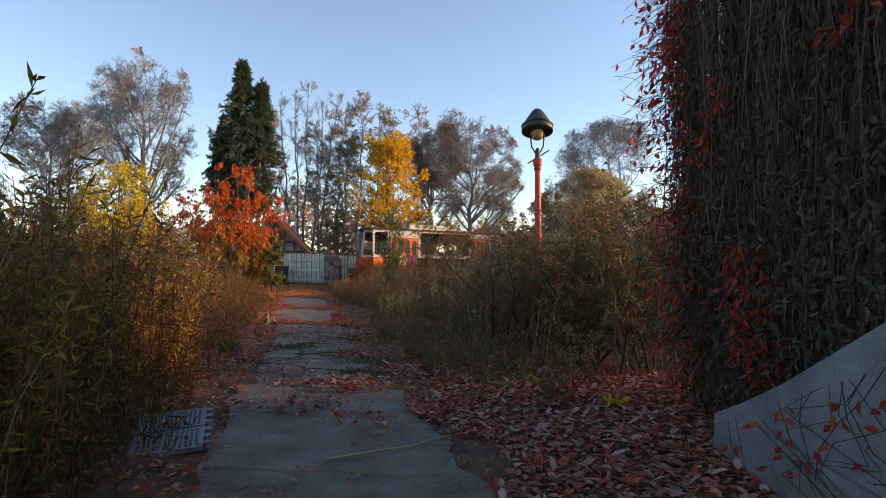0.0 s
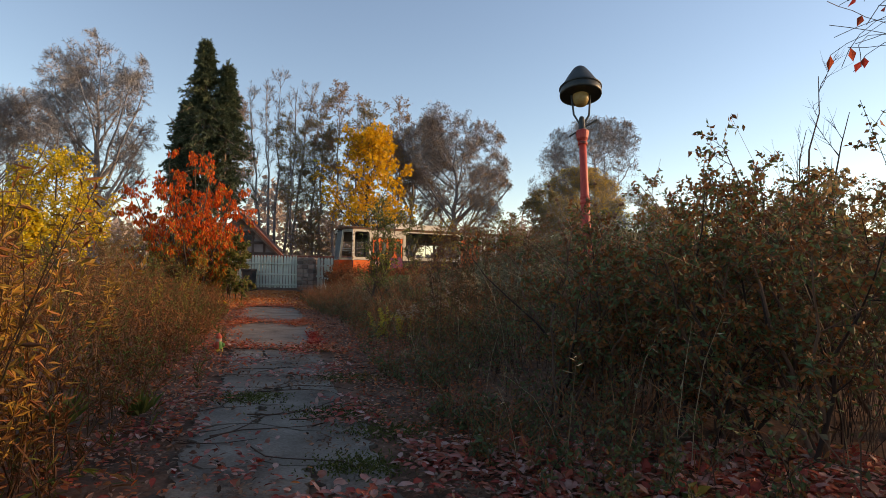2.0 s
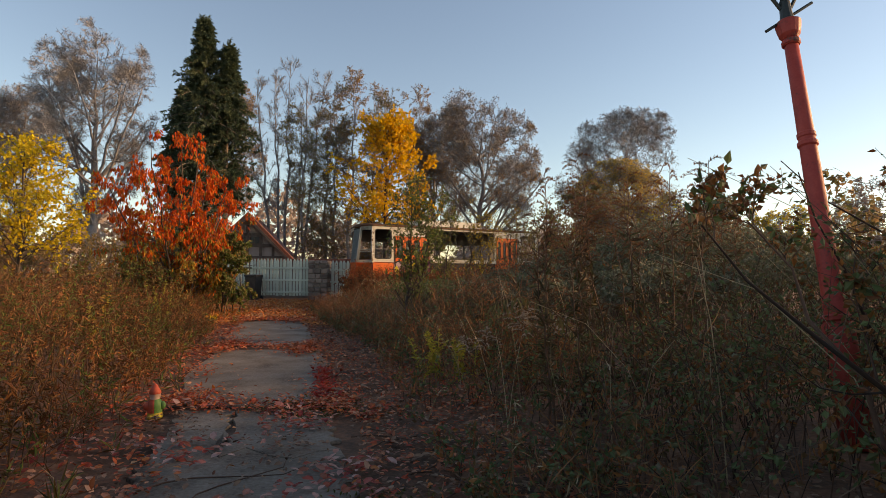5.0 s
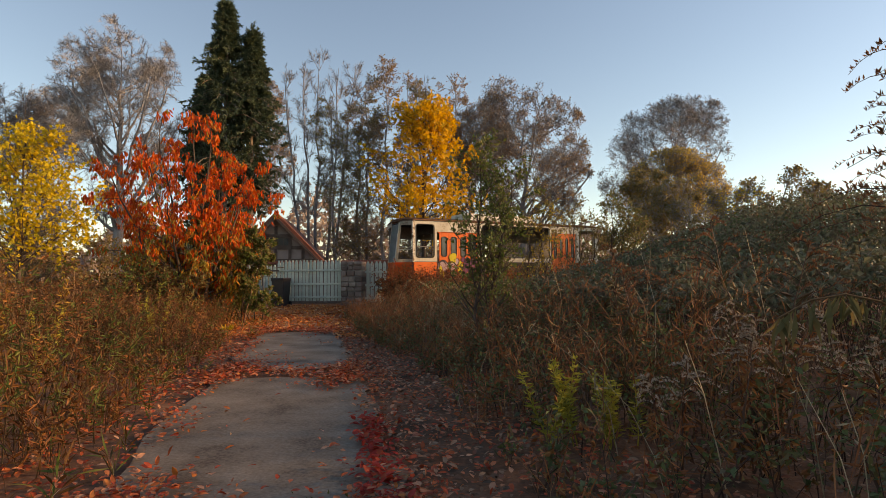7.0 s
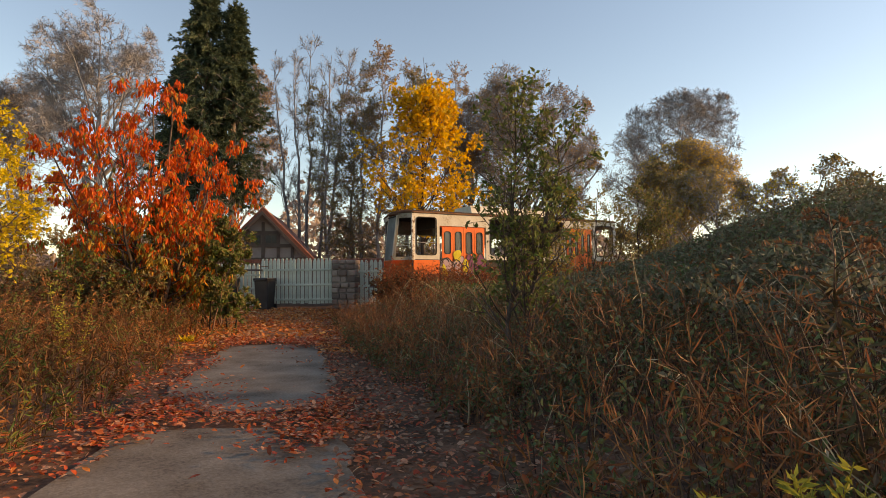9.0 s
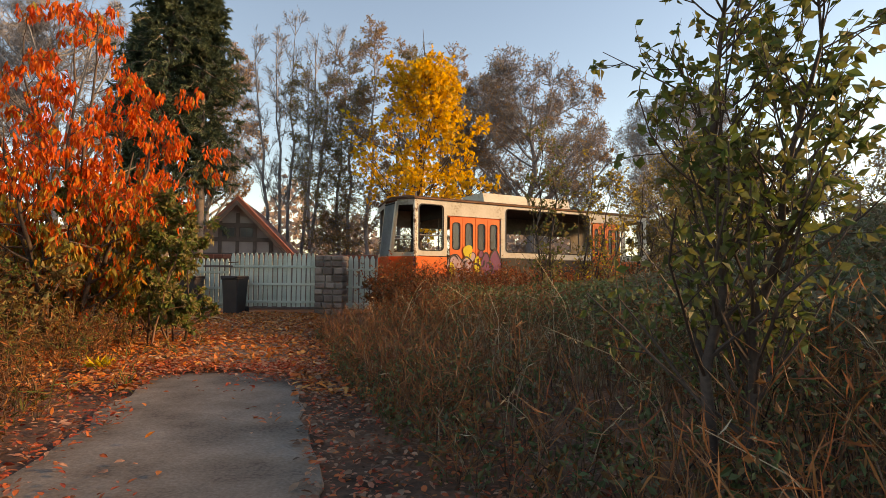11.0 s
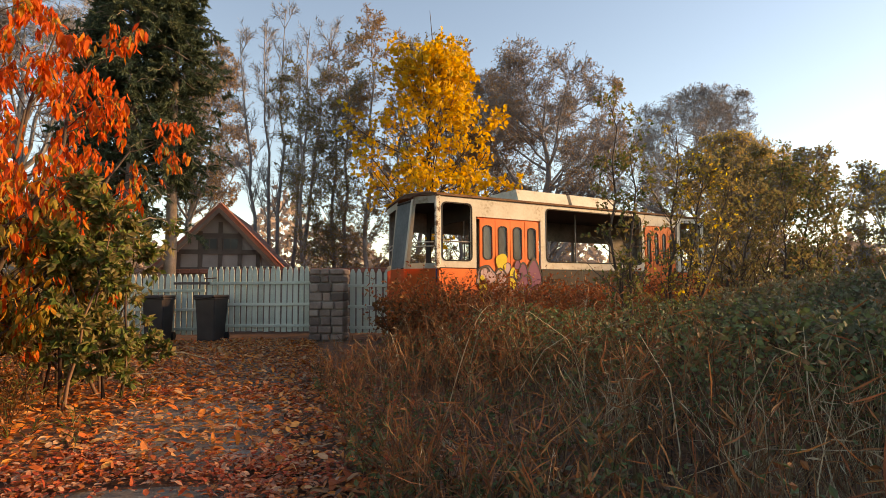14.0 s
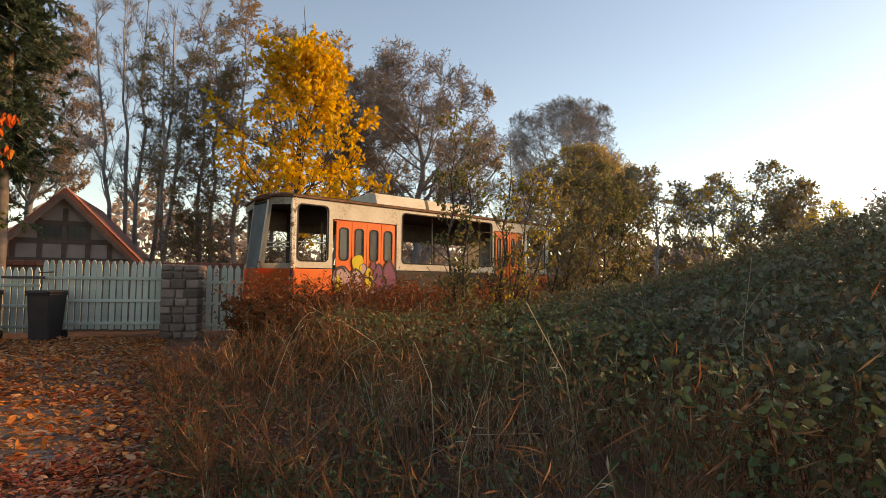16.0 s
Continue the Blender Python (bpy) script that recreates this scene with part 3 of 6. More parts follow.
    for x in (2.2, 3.9, 6.6):
        part("axle", rod((x, 0.35, 0.34), (x, W - 0.35, 0.34), 0.06), RUST, t)
        for y in (0.38, W - 0.48):
            part("wheel", rod((x, y, 0.34), (x, y + 0.1, 0.34), 0.34, n=24), RUST, t)
    # inside: poles, partition coloured dark for shade, seat backs
    for x, y in ((1.45, 0.5), (1.45, 1.7), (3.1, 0.5), (3.1, 1.7), (4.6, 0.6), (6.2, 0.5)):
        part("grab_pole", rod((x, y, 0.86), (x, y, 3.0), 0.018), INTERIOR, t)
    # Partition and ceiling hold the car's inner shade in their dark colour.
    part("shade_partition", prism(rounded(0.15, 2.05, 0.86, 2.98, 0.01), 1.42, 1.46, hole=rounded(0.3, 1.9, 1.74, 2.6, 0.08)), STEEL_AND_SHADE, t).matrix_basis = Matrix(((0, 1, 0, 0), (1, 0, 0, 0), (0, 0, 1, 0), (0, 0, 0, 1)))
    part("shade_ceiling", box(0.5, 8.45, 0.1, W - 0.1, 2.94, 2.97), STEEL_AND_SHADE, t)
    part("driver_desk", box(0.24, 0.5, 0.62, 1.0, 0.86, 1.66, 0.03), STEEL_AND_SHADE, t)
    part("crate", box(0.55, 0.9, 0.5, 0.9, 1.3, 1.72, 0.02), P_BLUE, t, "blue plastic crate in the cab")
    # sprayed lettering, unreadable: bulging strokes on door and skirt
    rng = random.Random(8)
    def blob(cx, cz, rx, rz, y, mat, lab, inner=0.0):
        pts = [(cx + rx * math.cos(a) * (1 + 0.18 * math.sin(3 * a + cx * 9)), cz + rz * math.sin(a) * (1 + 0.15 * math.cos(2 * a + cz * 7))) for a in [2 * math.pi * i / 20 for i in range(20)]]
        hole = [(cx + (x - cx) * inner, cz + (z - cz) * inner) for x, z in pts] if inner else None
        part("graffiti", prism(pts, y - 0.004, y, hole=hole), mat, t, lab)
    blob(2.02, 1.74, 0.13, 0.2, 0.0, P_YELLOW, "yellow sprayed shape")
    blob(2.3, 1.42, 0.1, 0.2, -0.001, P_YELLOW, "yellow sprayed shape")
    blob(1.55, 1.2, 0.1, 0.26, -0.014, P_YELLOW, "yellow sprayed shape")
    for cx, cz, rx, rz, c in ((1.62, 1.45, 0.24, 0.2, P_PINK), (1.98, 1.3, 0.2, 0.28, P_PINK), (2.35, 1.05, 0.18, 0.2, P_PINK), (2.55, 1.4, 0.16, 0.3, P_PURPLE), (2.85, 1.35, 0.18, 0.42, P_PURPLE), (2.7, 1.0, 0.26, 0.2, P_PURPLE), (1.75, 1.05, 0.12, 0.16, P_PINK), (2.15, 1.62, 0.09, 0.12, P_PINK), (2.42, 1.7, 0.08, 0.1, P_PURPLE)):
        blob(cx, cz, rx, rz, -0.006 if cx < 1.7 else 0.004, c, "sprayed graffiti letter")
        blob(cx, cz, rx * 1.06, rz * 1.06, -0.011 if cx < 1.7 else -0.001, P_BLACK, "black graffiti outline", 0.88)
    def stroke(cx, cz, r, a0, a1, w, y, mat):
        arc = [radians(a0 + (a1 - a0) * i / 9) for i in range(10)]
        pts = [(cx + r * math.cos(a), cz + r * 1.2 * math.sin(a)) for a in arc] + [(cx + (r - w) * math.cos(a), cz + (r - w) * 1.2 * math.sin(a)) for a in reversed(arc)]
        part("graffiti", prism(pts, y - 0.003, y), mat, t, "black sprayed stroke")
    for cx, cz, r, a0, a1 in ((1.6, 1.5, 0.14, 20, 250), (1.75, 1.38, 0.16, -120, 60), (2.0, 1.4, 0.12, 90, 330), (2.25, 1.28, 0.16, -60, 170), (2.42, 1.5, 0.12, 140, 380), (2.66, 1.36, 0.13, -90, 130), (2.1, 1.1, 0.14, 60, 260), (2.6, 1.12, 0.12, 10, 220)):
        stroke(cx, cz, r, a0, a1, 0.035, -0.013 if cx < 1.7 else -0.006, P_BLACK)
    return t


tram()

# ---- the house behind the fence ----
def house():
    h = thing("timber_framed_house", "old half-timbered house with steep red tiled roof", "house", Matrix.Translation((-11.9, 40.0, 0)) @ Matrix.Rotation(radians(13), 4, "Z") @ Matrix.Translation((11.9, -40.0, 0)))
    x0, x1, y0, y1 = -16.35, -11.8, 40.0, 47.0
    rx, ez, rz = -14.05, 2.1, 4.45
    bm = prism([(x0, -0.2), (x1, -0.2), (x1, ez), (rx, rz), (x0, ez)], y0, y1)
    part("wall", bm, RENDERED, h)
    for s, xe in ((1, x1 + 0.45), (-1, x0 - 0.45)):
        sl = (rz - ez) / (x1 - rx)
        ze = ez - 0.45 * sl
        bm = prism([(rx, rz + 0.05), (xe, ze + 0.05), (xe, ze + 0.2), (rx, rz + 0.22)], y0 - 0.35, y1 + 0.3)
        roof = part("roof", bm, ROOFTILE, h, "weathered red clay tiles")
        part("verge_board", prism([(rx, rz - 0.16), (xe, ze - 0.16), (xe, ze + 0.04), (rx, rz + 0.04)], y0 - 0.4, y0 - 0.34), TIMBER, roof)
        if s == 1:
            n = 12
            d = Vector((xe - rx, 0, ze - rz))
            first = None
            for i in range(n):
                for j in range(3):
                    p = Vector((rx, 0, rz + 0.22)) + d * ((i + 0.5) / n)
                    if first is None:
                        tile = part("roof_tile", box(-0.5 * d.length / n - 0.03, 0.5 * d.length / n, -0.145, 0.145, 0.0, 0.035, 0.01), ROOFTILE, roof)
                        first = tile.data
                    else:
                        tile = new("roof_tile", first)
                        tile.parent = roof
                    tile.matrix_basis = Matrix.Translation((p.x, y0 - 0.2 + 0.3 * j, p.z + 0.015)) @ Matrix.Rotation(math.atan2(-d.z, d.x) + 0.03, 4, "Y")
    for z in (2.05, 2.75, 3.4):
        half = (rz - z) / (rz - ez) * (x1 - rx) if z > ez else x1 - rx
        part("timber_beam", box(rx - half + 0.1, rx + half - 0.1, y0 - 0.06, y0, z - 0.09, z + 0.09), TIMBER, h)
    for x in (-15.6, -14.8, -14.05, -13.3, -12.6):
        top = min(rz - 0.5, rz - abs(x - rx) * (rz - ez) / (x1 - rx) - 0.1)
        part("timber_post", box(x - 0.08, x + 0.08, y0 - 0.05, y0, 0, top), TIMBER, h)
    for x in (-14.45, -13.65):
        w = part("window", box(x - 0.3, x + 0.3, y0 - 0.045, y0 + 0.01, 2.84, 3.3), TIMBER, h)
        part("pane", box(x - 0.26, x - 0.02, y0 - 0.06, y0 - 0.047, 2.88, 3.26), GLASS, w)
        part("pane", box(x + 0.02, x + 0.26, y0 - 0.06, y0 - 0.047, 2.88, 3.26), GLASS, w)
    return h


house()
shed = thing("garden_wall", "low garden wall with red tiled coping behind the fence", "wall")
part("wall_body", box(-13.0, -4.0, 34.2, 34.5, -0.05, 1.72), STONE, shed)
for i in range(30):
    part("coping_tile", box(-13.05 + 0.302 * i, -13.05 + 0.302 * i + 0.292, 34.1, 34.6, 1.722, 1.86, 0.02), ROOFTILE, shed)

# ---- the red lamp post ----
def street_lamp():
    foot, head = Vector((1.68, 11.62, 0)), Vector((1.72, 12.7, 4.62))
    up = (head - foot).normalized()
    q = Vector((0, 0, 1)).rotation_difference(up)
    t = thing("street_lamp", "leaning red iron street lamp with dark conical hood", "street lamp", Matrix.Translation(foot - up * 0.02) @ q.to_matrix().to_4x4())
    part("post", lathe([(0.11, 0.0), (0.11, 0.9), (0.085, 0.96), (0.082, 1.0), (0.075, 1.5), (0.068, 2.2), (0.06, 2.9), (0.055, 3.46)], 16), LAMPRED, t, smooth=True)
    for z, r in ((0.95, 0.115), (2.42, 0.078), (2.5, 0.072), (3.4, 0.075)):
        part("collar", lathe([(r * 0.85, z - 0.03), (r, z - 0.015), (r, z + 0.015), (r * 0.85, z + 0.03)], 16), LAMPRED, t)
    part("post_cap", lathe([(0.06, 3.44), (0.085, 3.48), (0.1, 3.56), (0.105, 3.6), (0.08, 3.62)], 16), LAMPRED, t)
    part("ladder_rest", rod((-0.2, 0.0, 3.52), (0.24, 0.0, 3.82), 0.014), LAMPDARK, t)
    part("neck", lathe([(0.06, 3.62), (0.05, 3.7), (0.045, 3.82), (0.03, 3.86)], 12), LAMPDARK, t)
    for s in (-1, 1):
        arm = rod((s * 0.04, 0, 3.75), (s * 0.12, 0, 3.9), 0.016)
        rod((s * 0.12, 0, 3.9), (s * 0.155, 0, 4.3), 0.016, bm=arm)
        part("arm", arm, LAMPDARK, t)
    part("globe", lathe([(0.02, 4.06), (0.09, 4.08), (0.125, 4.16), (0.13, 4.28), (0.12, 4.4)], 20), LAMPGLASS, t, "amber glass", True)
    part("hood", lathe([(0.3, 4.24), (0.325, 4.235), (0.33, 4.27), (0.32, 4.36), (0.27, 4.45), (0.2, 4.57), (0.13, 4.68), (0.1, 4.72), (0.07, 4.745), (0.02, 4.75)], 28), LAMPDARK, t, smooth=True)
    part("hood_rim", lathe([(0.325, 4.35), (0.336, 4.36), (0.336, 4.375), (0.318, 4.385)], 28), LAMPDARK, t)
    return t


street_lamp()

# ---- garden gnome, one plain shape ----
def gnome():
    prof = [(0.075, 0.0), (0.08, 0.03), (0.075, 0.05), (0.07, 0.08), (0.078, 0.16), (0.07, 0.22), (0.045, 0.26), (0.052, 0.3), (0.055, 0.33), (0.06, 0.345), (0.045, 0.39), (0.02, 0.45), (0.004, 0.47)]
    bm = lathe(prof, 20)
    for x, r in ((-0.075, 0.03), (0.075, 0.03)):
        bmesh.ops.create_uvsphere(bm, u_segments=10, v_segments=8, radius=r, matrix=pose(x, -0.02, 0.17) @ Matrix.Diagonal((1, 1, 1.9, 1)))
    for x in (-0.035, 0.035):
        bmesh.ops.create_uvsphere(bm, u_segments=10, v_segments=8, radius=0.035, matrix=pose(x, -0.06, 0.03) @ Matrix.Diagonal((0.8, 1.5, 0.8, 1)))
    ob = part("garden_gnome", bm, surface("gnome_base", [(0.3, (0.4, 0.2, 0.1)), (0.7, (0.5, 0.25, 0.13))], 6), None, "small painted garden gnome with a red pointed cap", True)
    cols = [paint("gnome_red", (0.6, 0.1, 0.05)), paint("gnome_yellow", (0.6, 0.45, 0.06)), paint("gnome_green", (0.1, 0.25, 0.06)), paint("gnome_skin", (0.62, 0.4, 0.3))]
    for c in cols:
        ob.data.materials.append(c)
    for p in ob.data.polygons:
        z, x = p.center.z, p.center.x
        p.material_index = 1 if z > 0.335 or 0.0 else 4 if z > 0.24 else 2 if z < 0.07 else (3 if x > 0.0 else 1)
        if z > 0.335:
            p.material_index = 1
    ob.matrix_basis = pose(-3.8, 12.1, 0.0, 0, 0, 25) @ Matrix.Diagonal((0.82, 0.82, 0.62, 1))
    return tagged(ob, "", "garden gnome")


gnome()

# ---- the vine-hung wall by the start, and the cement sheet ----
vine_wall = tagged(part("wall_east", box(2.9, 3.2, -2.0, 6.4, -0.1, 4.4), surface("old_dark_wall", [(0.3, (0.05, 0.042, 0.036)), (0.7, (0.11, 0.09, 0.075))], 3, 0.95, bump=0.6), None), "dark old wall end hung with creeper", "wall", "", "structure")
sheet = thing("cement_sheet", "broken grey cement sheet leaning beside the creeper wall", "sheet")
part("panel", prism([(2.2, -0.02), (3.2, -0.02), (4.2, -0.02), (5.0, -0.02), (4.98, 0.27), (4.55, 0.45), (4.1, 0.66), (3.28, 1.1), (2.2, 1.5)], -2.23, -2.2), SHEET, sheet).matrix_basis = pose(0, 0, 0, 0, 0, 90)
part("crossbar", box(2.17, 2.2, 2.3, 4.6, 0.3, 0.36), SHEET, sheet)
for y, z in ((4.0, 0.2), (3.4, 0.3), (2.8, 0.35)):
    part("bolt", rod((2.18, y, z), (2.28, y, z), 0.018), RUST, sheet)

# ---- plastic grating ----
grate = thing("plastic_grating", "pale grey plastic floor grating half under leaves", "grating", pose(-1.72, 4.85, 0.03, 7, -4, 24) @ Matrix.Scale(0.78, 4))
for k, yy in enumerate((-0.24, 0.24)):
    bm = box(-0.3, 0.3, yy - 0.22, yy - 0.19, 0, 0.045)
    for args in ((-0.3, 0.3, yy + 0.19, yy + 0.22, 0, 0.045), (-0.3, -0.27, yy - 0.19, yy + 0.19, 0, 0.045), (0.27, 0.3, yy - 0.19, yy + 0.19, 0, 0.045)):
        box(*args, bm=bm)
    tile = part("grid_tile", bm, GRATE, grate)
    bm = bmesh.new()
    for i in range(13):
        x = -0.26 + 0.52 * i / 12
        box(x - 0.008, x + 0.008, yy - 0.19, yy + 0.19, 0.015, 0.04, bm=bm)
    for i in range(9):
        y = yy - 0.18 + 0.36 * i / 8
        box(-0.27, 0.27, y - 0.008, y + 0.008, 0.013, 0.038, bm=bm)
    part("mesh_grid", bm, GRATE, tile)
    for i in range(3):
        part("clip", rod((0.33, yy - 0.15 + 0.15 * i, 0.0), (0.33, yy - 0.15 + 0.15 * i, 0.05), 0.035, n=10), GRATE, tile)

# ---- trees ----
def r_(n):
    return np.random.default_rng(n)


def bare_tree(name, label, x, y, h, r, wide, seed, bark=BARK, low=0.25, leaves=None, dense=1.0, rmin=0.012, up=0.25, angle=52, group="bare trees at the far end"):
    """A tree whose twigs end on a dome as high as h and as wide as 2 * wide; low: where the crown starts."""
    g = r_(seed)
    cz = h * (0.55 + 0.4 * low)
    dome = (x, y, cz, wide, wide, h - cz)
    big = 1.5 * max(wide, h - cz)
    def fuller(d, k):
        return (d[0], d[1], d[2], d[3] * k, d[4] * k, d[5] * k)
    return tree(name, label, x, y, [stem(g, x, y, 0, h * 0.8, r, (g.uniform(-0.3, 0.3), 0), 10, 0.01, 0.1)], [
        dict(count=int(30 * dense), t0=low, t1=0.98, length=big, angle=angle, up=up * 1.8, wob=0.09, seg=6, thin=0.5, shorten=0.15, rmin=rmin * 3, dome=dome),
        dict(count=int(9 * dense), t0=0.25, t1=1, length=wide * 0.5, angle=50, up=up * 0.5, wob=0.16, seg=4, thin=0.5, rmin=rmin * 1.5, dome=fuller(dome, 1.02)),
        dict(count=9, t0=0.15, t1=1, length=wide * 0.25, angle=54, up=up * 0.25, wob=0.2, seg=3, thin=0.6, rmin=rmin * 1.1, dome=fuller(dome, 1.04)),
        dict(count=8, t0=0.15, t1=1, length=wide * 0.1, angle=54, up=0.05, wob=0.25, seg=1, thin=0.7, rmin=rmin, dome=fuller(dome, 1.06))], bark, leaves, group)


# Far trees carry haze in their pale bark and leaf colours.
bare_tree("lime_tree", "tall rounded bare tree with haze-pale fine twigs", -27.2, 45, 18.5, 0.42, 4.5, 1, BARK_HAZED, 0.24, dense=1.1, rmin=0.015, up=0.34, angle=46)
bare_tree("lime_tree", "broad bare tree with a few haze-pale leaves", -37.5, 48, 16.0, 0.3, 5.2, 2, BARK_HAZED, 0.2, [(L_HAZE, 0.25, 0.16, 0.11, 0.3)], rmin=0.016)
bare_tree("lime_tree", "tall bare tree beyond the conifers", -20.5, 50, 16.8, 0.28, 3.4, 12, BARK_HAZED, 0.3, [(L_BROWN, 0.5, 0.16, 0.11, 0.3)], 0.9, rmin=0.016)
g = r_(5)
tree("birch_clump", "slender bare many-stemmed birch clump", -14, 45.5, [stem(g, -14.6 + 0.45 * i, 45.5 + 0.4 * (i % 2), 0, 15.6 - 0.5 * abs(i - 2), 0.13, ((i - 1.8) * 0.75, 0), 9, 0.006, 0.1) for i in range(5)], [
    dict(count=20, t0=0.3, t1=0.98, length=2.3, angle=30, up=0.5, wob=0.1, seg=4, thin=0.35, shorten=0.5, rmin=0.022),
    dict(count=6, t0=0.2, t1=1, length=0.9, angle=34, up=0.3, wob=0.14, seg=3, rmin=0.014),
    dict(count=10, t0=0.1, t1=1, length=0.42, angle=48, up=0.1, wob=0.2, seg=1, rmin=0.011)], BARK_HAZED)
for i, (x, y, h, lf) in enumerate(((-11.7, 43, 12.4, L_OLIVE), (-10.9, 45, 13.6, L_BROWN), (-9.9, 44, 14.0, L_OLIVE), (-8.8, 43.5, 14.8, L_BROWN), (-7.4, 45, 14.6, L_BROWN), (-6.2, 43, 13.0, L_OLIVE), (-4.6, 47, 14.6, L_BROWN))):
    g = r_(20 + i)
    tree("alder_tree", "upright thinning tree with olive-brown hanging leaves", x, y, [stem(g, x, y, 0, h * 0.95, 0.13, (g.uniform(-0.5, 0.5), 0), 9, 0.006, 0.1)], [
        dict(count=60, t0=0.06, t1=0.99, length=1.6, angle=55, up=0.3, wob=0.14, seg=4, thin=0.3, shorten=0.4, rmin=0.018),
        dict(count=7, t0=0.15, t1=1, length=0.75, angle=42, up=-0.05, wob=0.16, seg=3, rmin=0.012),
        dict(count=5, t0=0.1, t1=1, length=0.42, angle=40, up=-0.2, wob=0.18, seg=1, rmin=0.009)], BARK_HAZED, [(lf, 5, 0.095, 0.06, 0.6)], "row of thinning trees")
bare_tree("oak_tree", "broad brown-leaved oak turning bare", -0.3, 46, 14.2, 0.3, 4.2, 31, BARK_HAZED, 0.1, [(L_BROWN, 0.7, 0.11, 0.08, 0.3)], 1.1, up=0.15, rmin=0.014, group="brown trees")
bare_tree("oak_tree", "brown-leaved oak behind the tram", -3.6, 50, 15.0, 0.28, 3.2, 32, BARK_HAZED, 0.15, [(L_BROWN, 0.4, 0.12, 0.085, 0.3)], 0.9, up=0.3, rmin=0.015, group="brown trees")
bare_tree("round_lime_tree", "large round-topped bare tree in the mist", 15.2, 65.5, 18.2, 0.42, 6.8, 41, BARK_HAZED, 0.08, [(L_BROWN, 0.12, 0.16, 0.11, 0.3)], 1.0, up=0.16, rmin=0.016, angle=58)
bare_tree("willow_tree", "yellow-green leafed tree before the misty lime", 9.9, 48, 9.4, 0.2, 3.6, 42, BARK_HAZED, 0.08, [(leafy("mustard_leaves", (0.5, 0.36, 0.08), (0.62, 0.44, 0.1), (0.3, 0.25, 0.07), translucent=0.55), 1, 0.13, 0.09, 0.3)], 0.8, up=0.3)
bare_tree("shrub_tree", "low yellowing tree at the edge of the yard", 15.5, 38, 5.2, 0.12, 2.0, 43, BARK_HAZED, 0.08, [(L_LEMON, 0.6, 0.14, 0.1, 0.3)], 0.55, rmin=0.009)
bare_tree("shrub_tree", "haze-pale bare shrubby tree above the brambles", 19.5, 36, 6.2, 0.12, 2.4, 44, BARK_HAZED, 0.06, [(L_HAZE, 0.6, 0.14, 0.1, 0.3)], 0.6, rmin=0.009)
bare_tree("shrub_tree", "olive scrub tree beside the rear of the tram", 5.4, 37.5, 6.0, 0.12, 2.4, 45, BARK_HAZED, 0.06, [(L_OLIVE, 2, 0.13, 0.09, 0.3)], 0.6, rmin=0.009)
bare_tree("shrub_tree", "half-bare scrub tree behind the ivy bank", 5.7, 33.2, 5.0, 0.1, 2.1, 47, BARK_HAZED, 0.06, [(L_OLIVE, 1, 0.11, 0.08, 0.3)], 0.5, rmin=0.009)
bare_tree("shrub_tree", "haze-pale leafless scrub tree behind the ivy bank", 8.0, 33.6, 4.7, 0.1, 2.0, 48, BARK_HAZED, 0.06, [(L_LEMON, 0.4, 0.11, 0.08, 0.3)], 0.5, rmin=0.009)
bare_tree("shrub_tree", "olive and bare scrub on the bank", 9.5, 34.0, 5.4, 0.1, 2.4, 46, BARK_HAZED, 0.06, [(L_OLIVE, 1, 0.12, 0.09, 0.3)], 0.55, rmin=0.009)


def maple(name, label, x, y, h, z0, rad, mat, seed, per=3, leaf=0.17, group=""):
    g = r_(seed)
    top = h * 0.87
    dome = (x, y, z0 + (top - z0) * 0.3, rad, rad, (top - z0) * 0.72)
    return tree(name, label, x, y, [stem(g, x, y, 0, h, 0.11 * h / 10, (0.1, 0), 10, 0.006, 0.06)], [
        dict(count=44, t0=z0 / h, t1=0.74, length=rad * 1.5, angle=55, up=0.4, wob=0.1, seg=4, thin=0.4, shorten=0.35, rmin=0.01, dome=dome),
        dict(count=9, t0=0.25, t1=1, length=rad * 0.4, angle=45, up=0.2, wob=0.14, seg=3, rmin=0.006),
        dict(count=5, t0=0.2, t1=1, length=rad * 0.2, angle=45, up=0.0, wob=0.18, seg=1, rmin=0.004)], BARK_DARK, [(mat, per, leaf, leaf * 0.8, 0.25)], group)


maple("maple_tree", "bright yellow-orange maple behind the tram", -5.5, 36.7, 11.0, 2.4, 2.9, L_YELLOW, 51, 3, 0.2)
maple("maple_sapling", "lemon-yellow maple among the weeds", -15.8, 25, 6.4, 0.8, 2.2, L_LEMON, 52, 3, 0.13)
maple("maple_sapling", "small yellow maple sapling in dry weeds", -8.2, 13.5, 2.7, 0.6, 0.7, L_LEMON, 53, 1, 0.1)


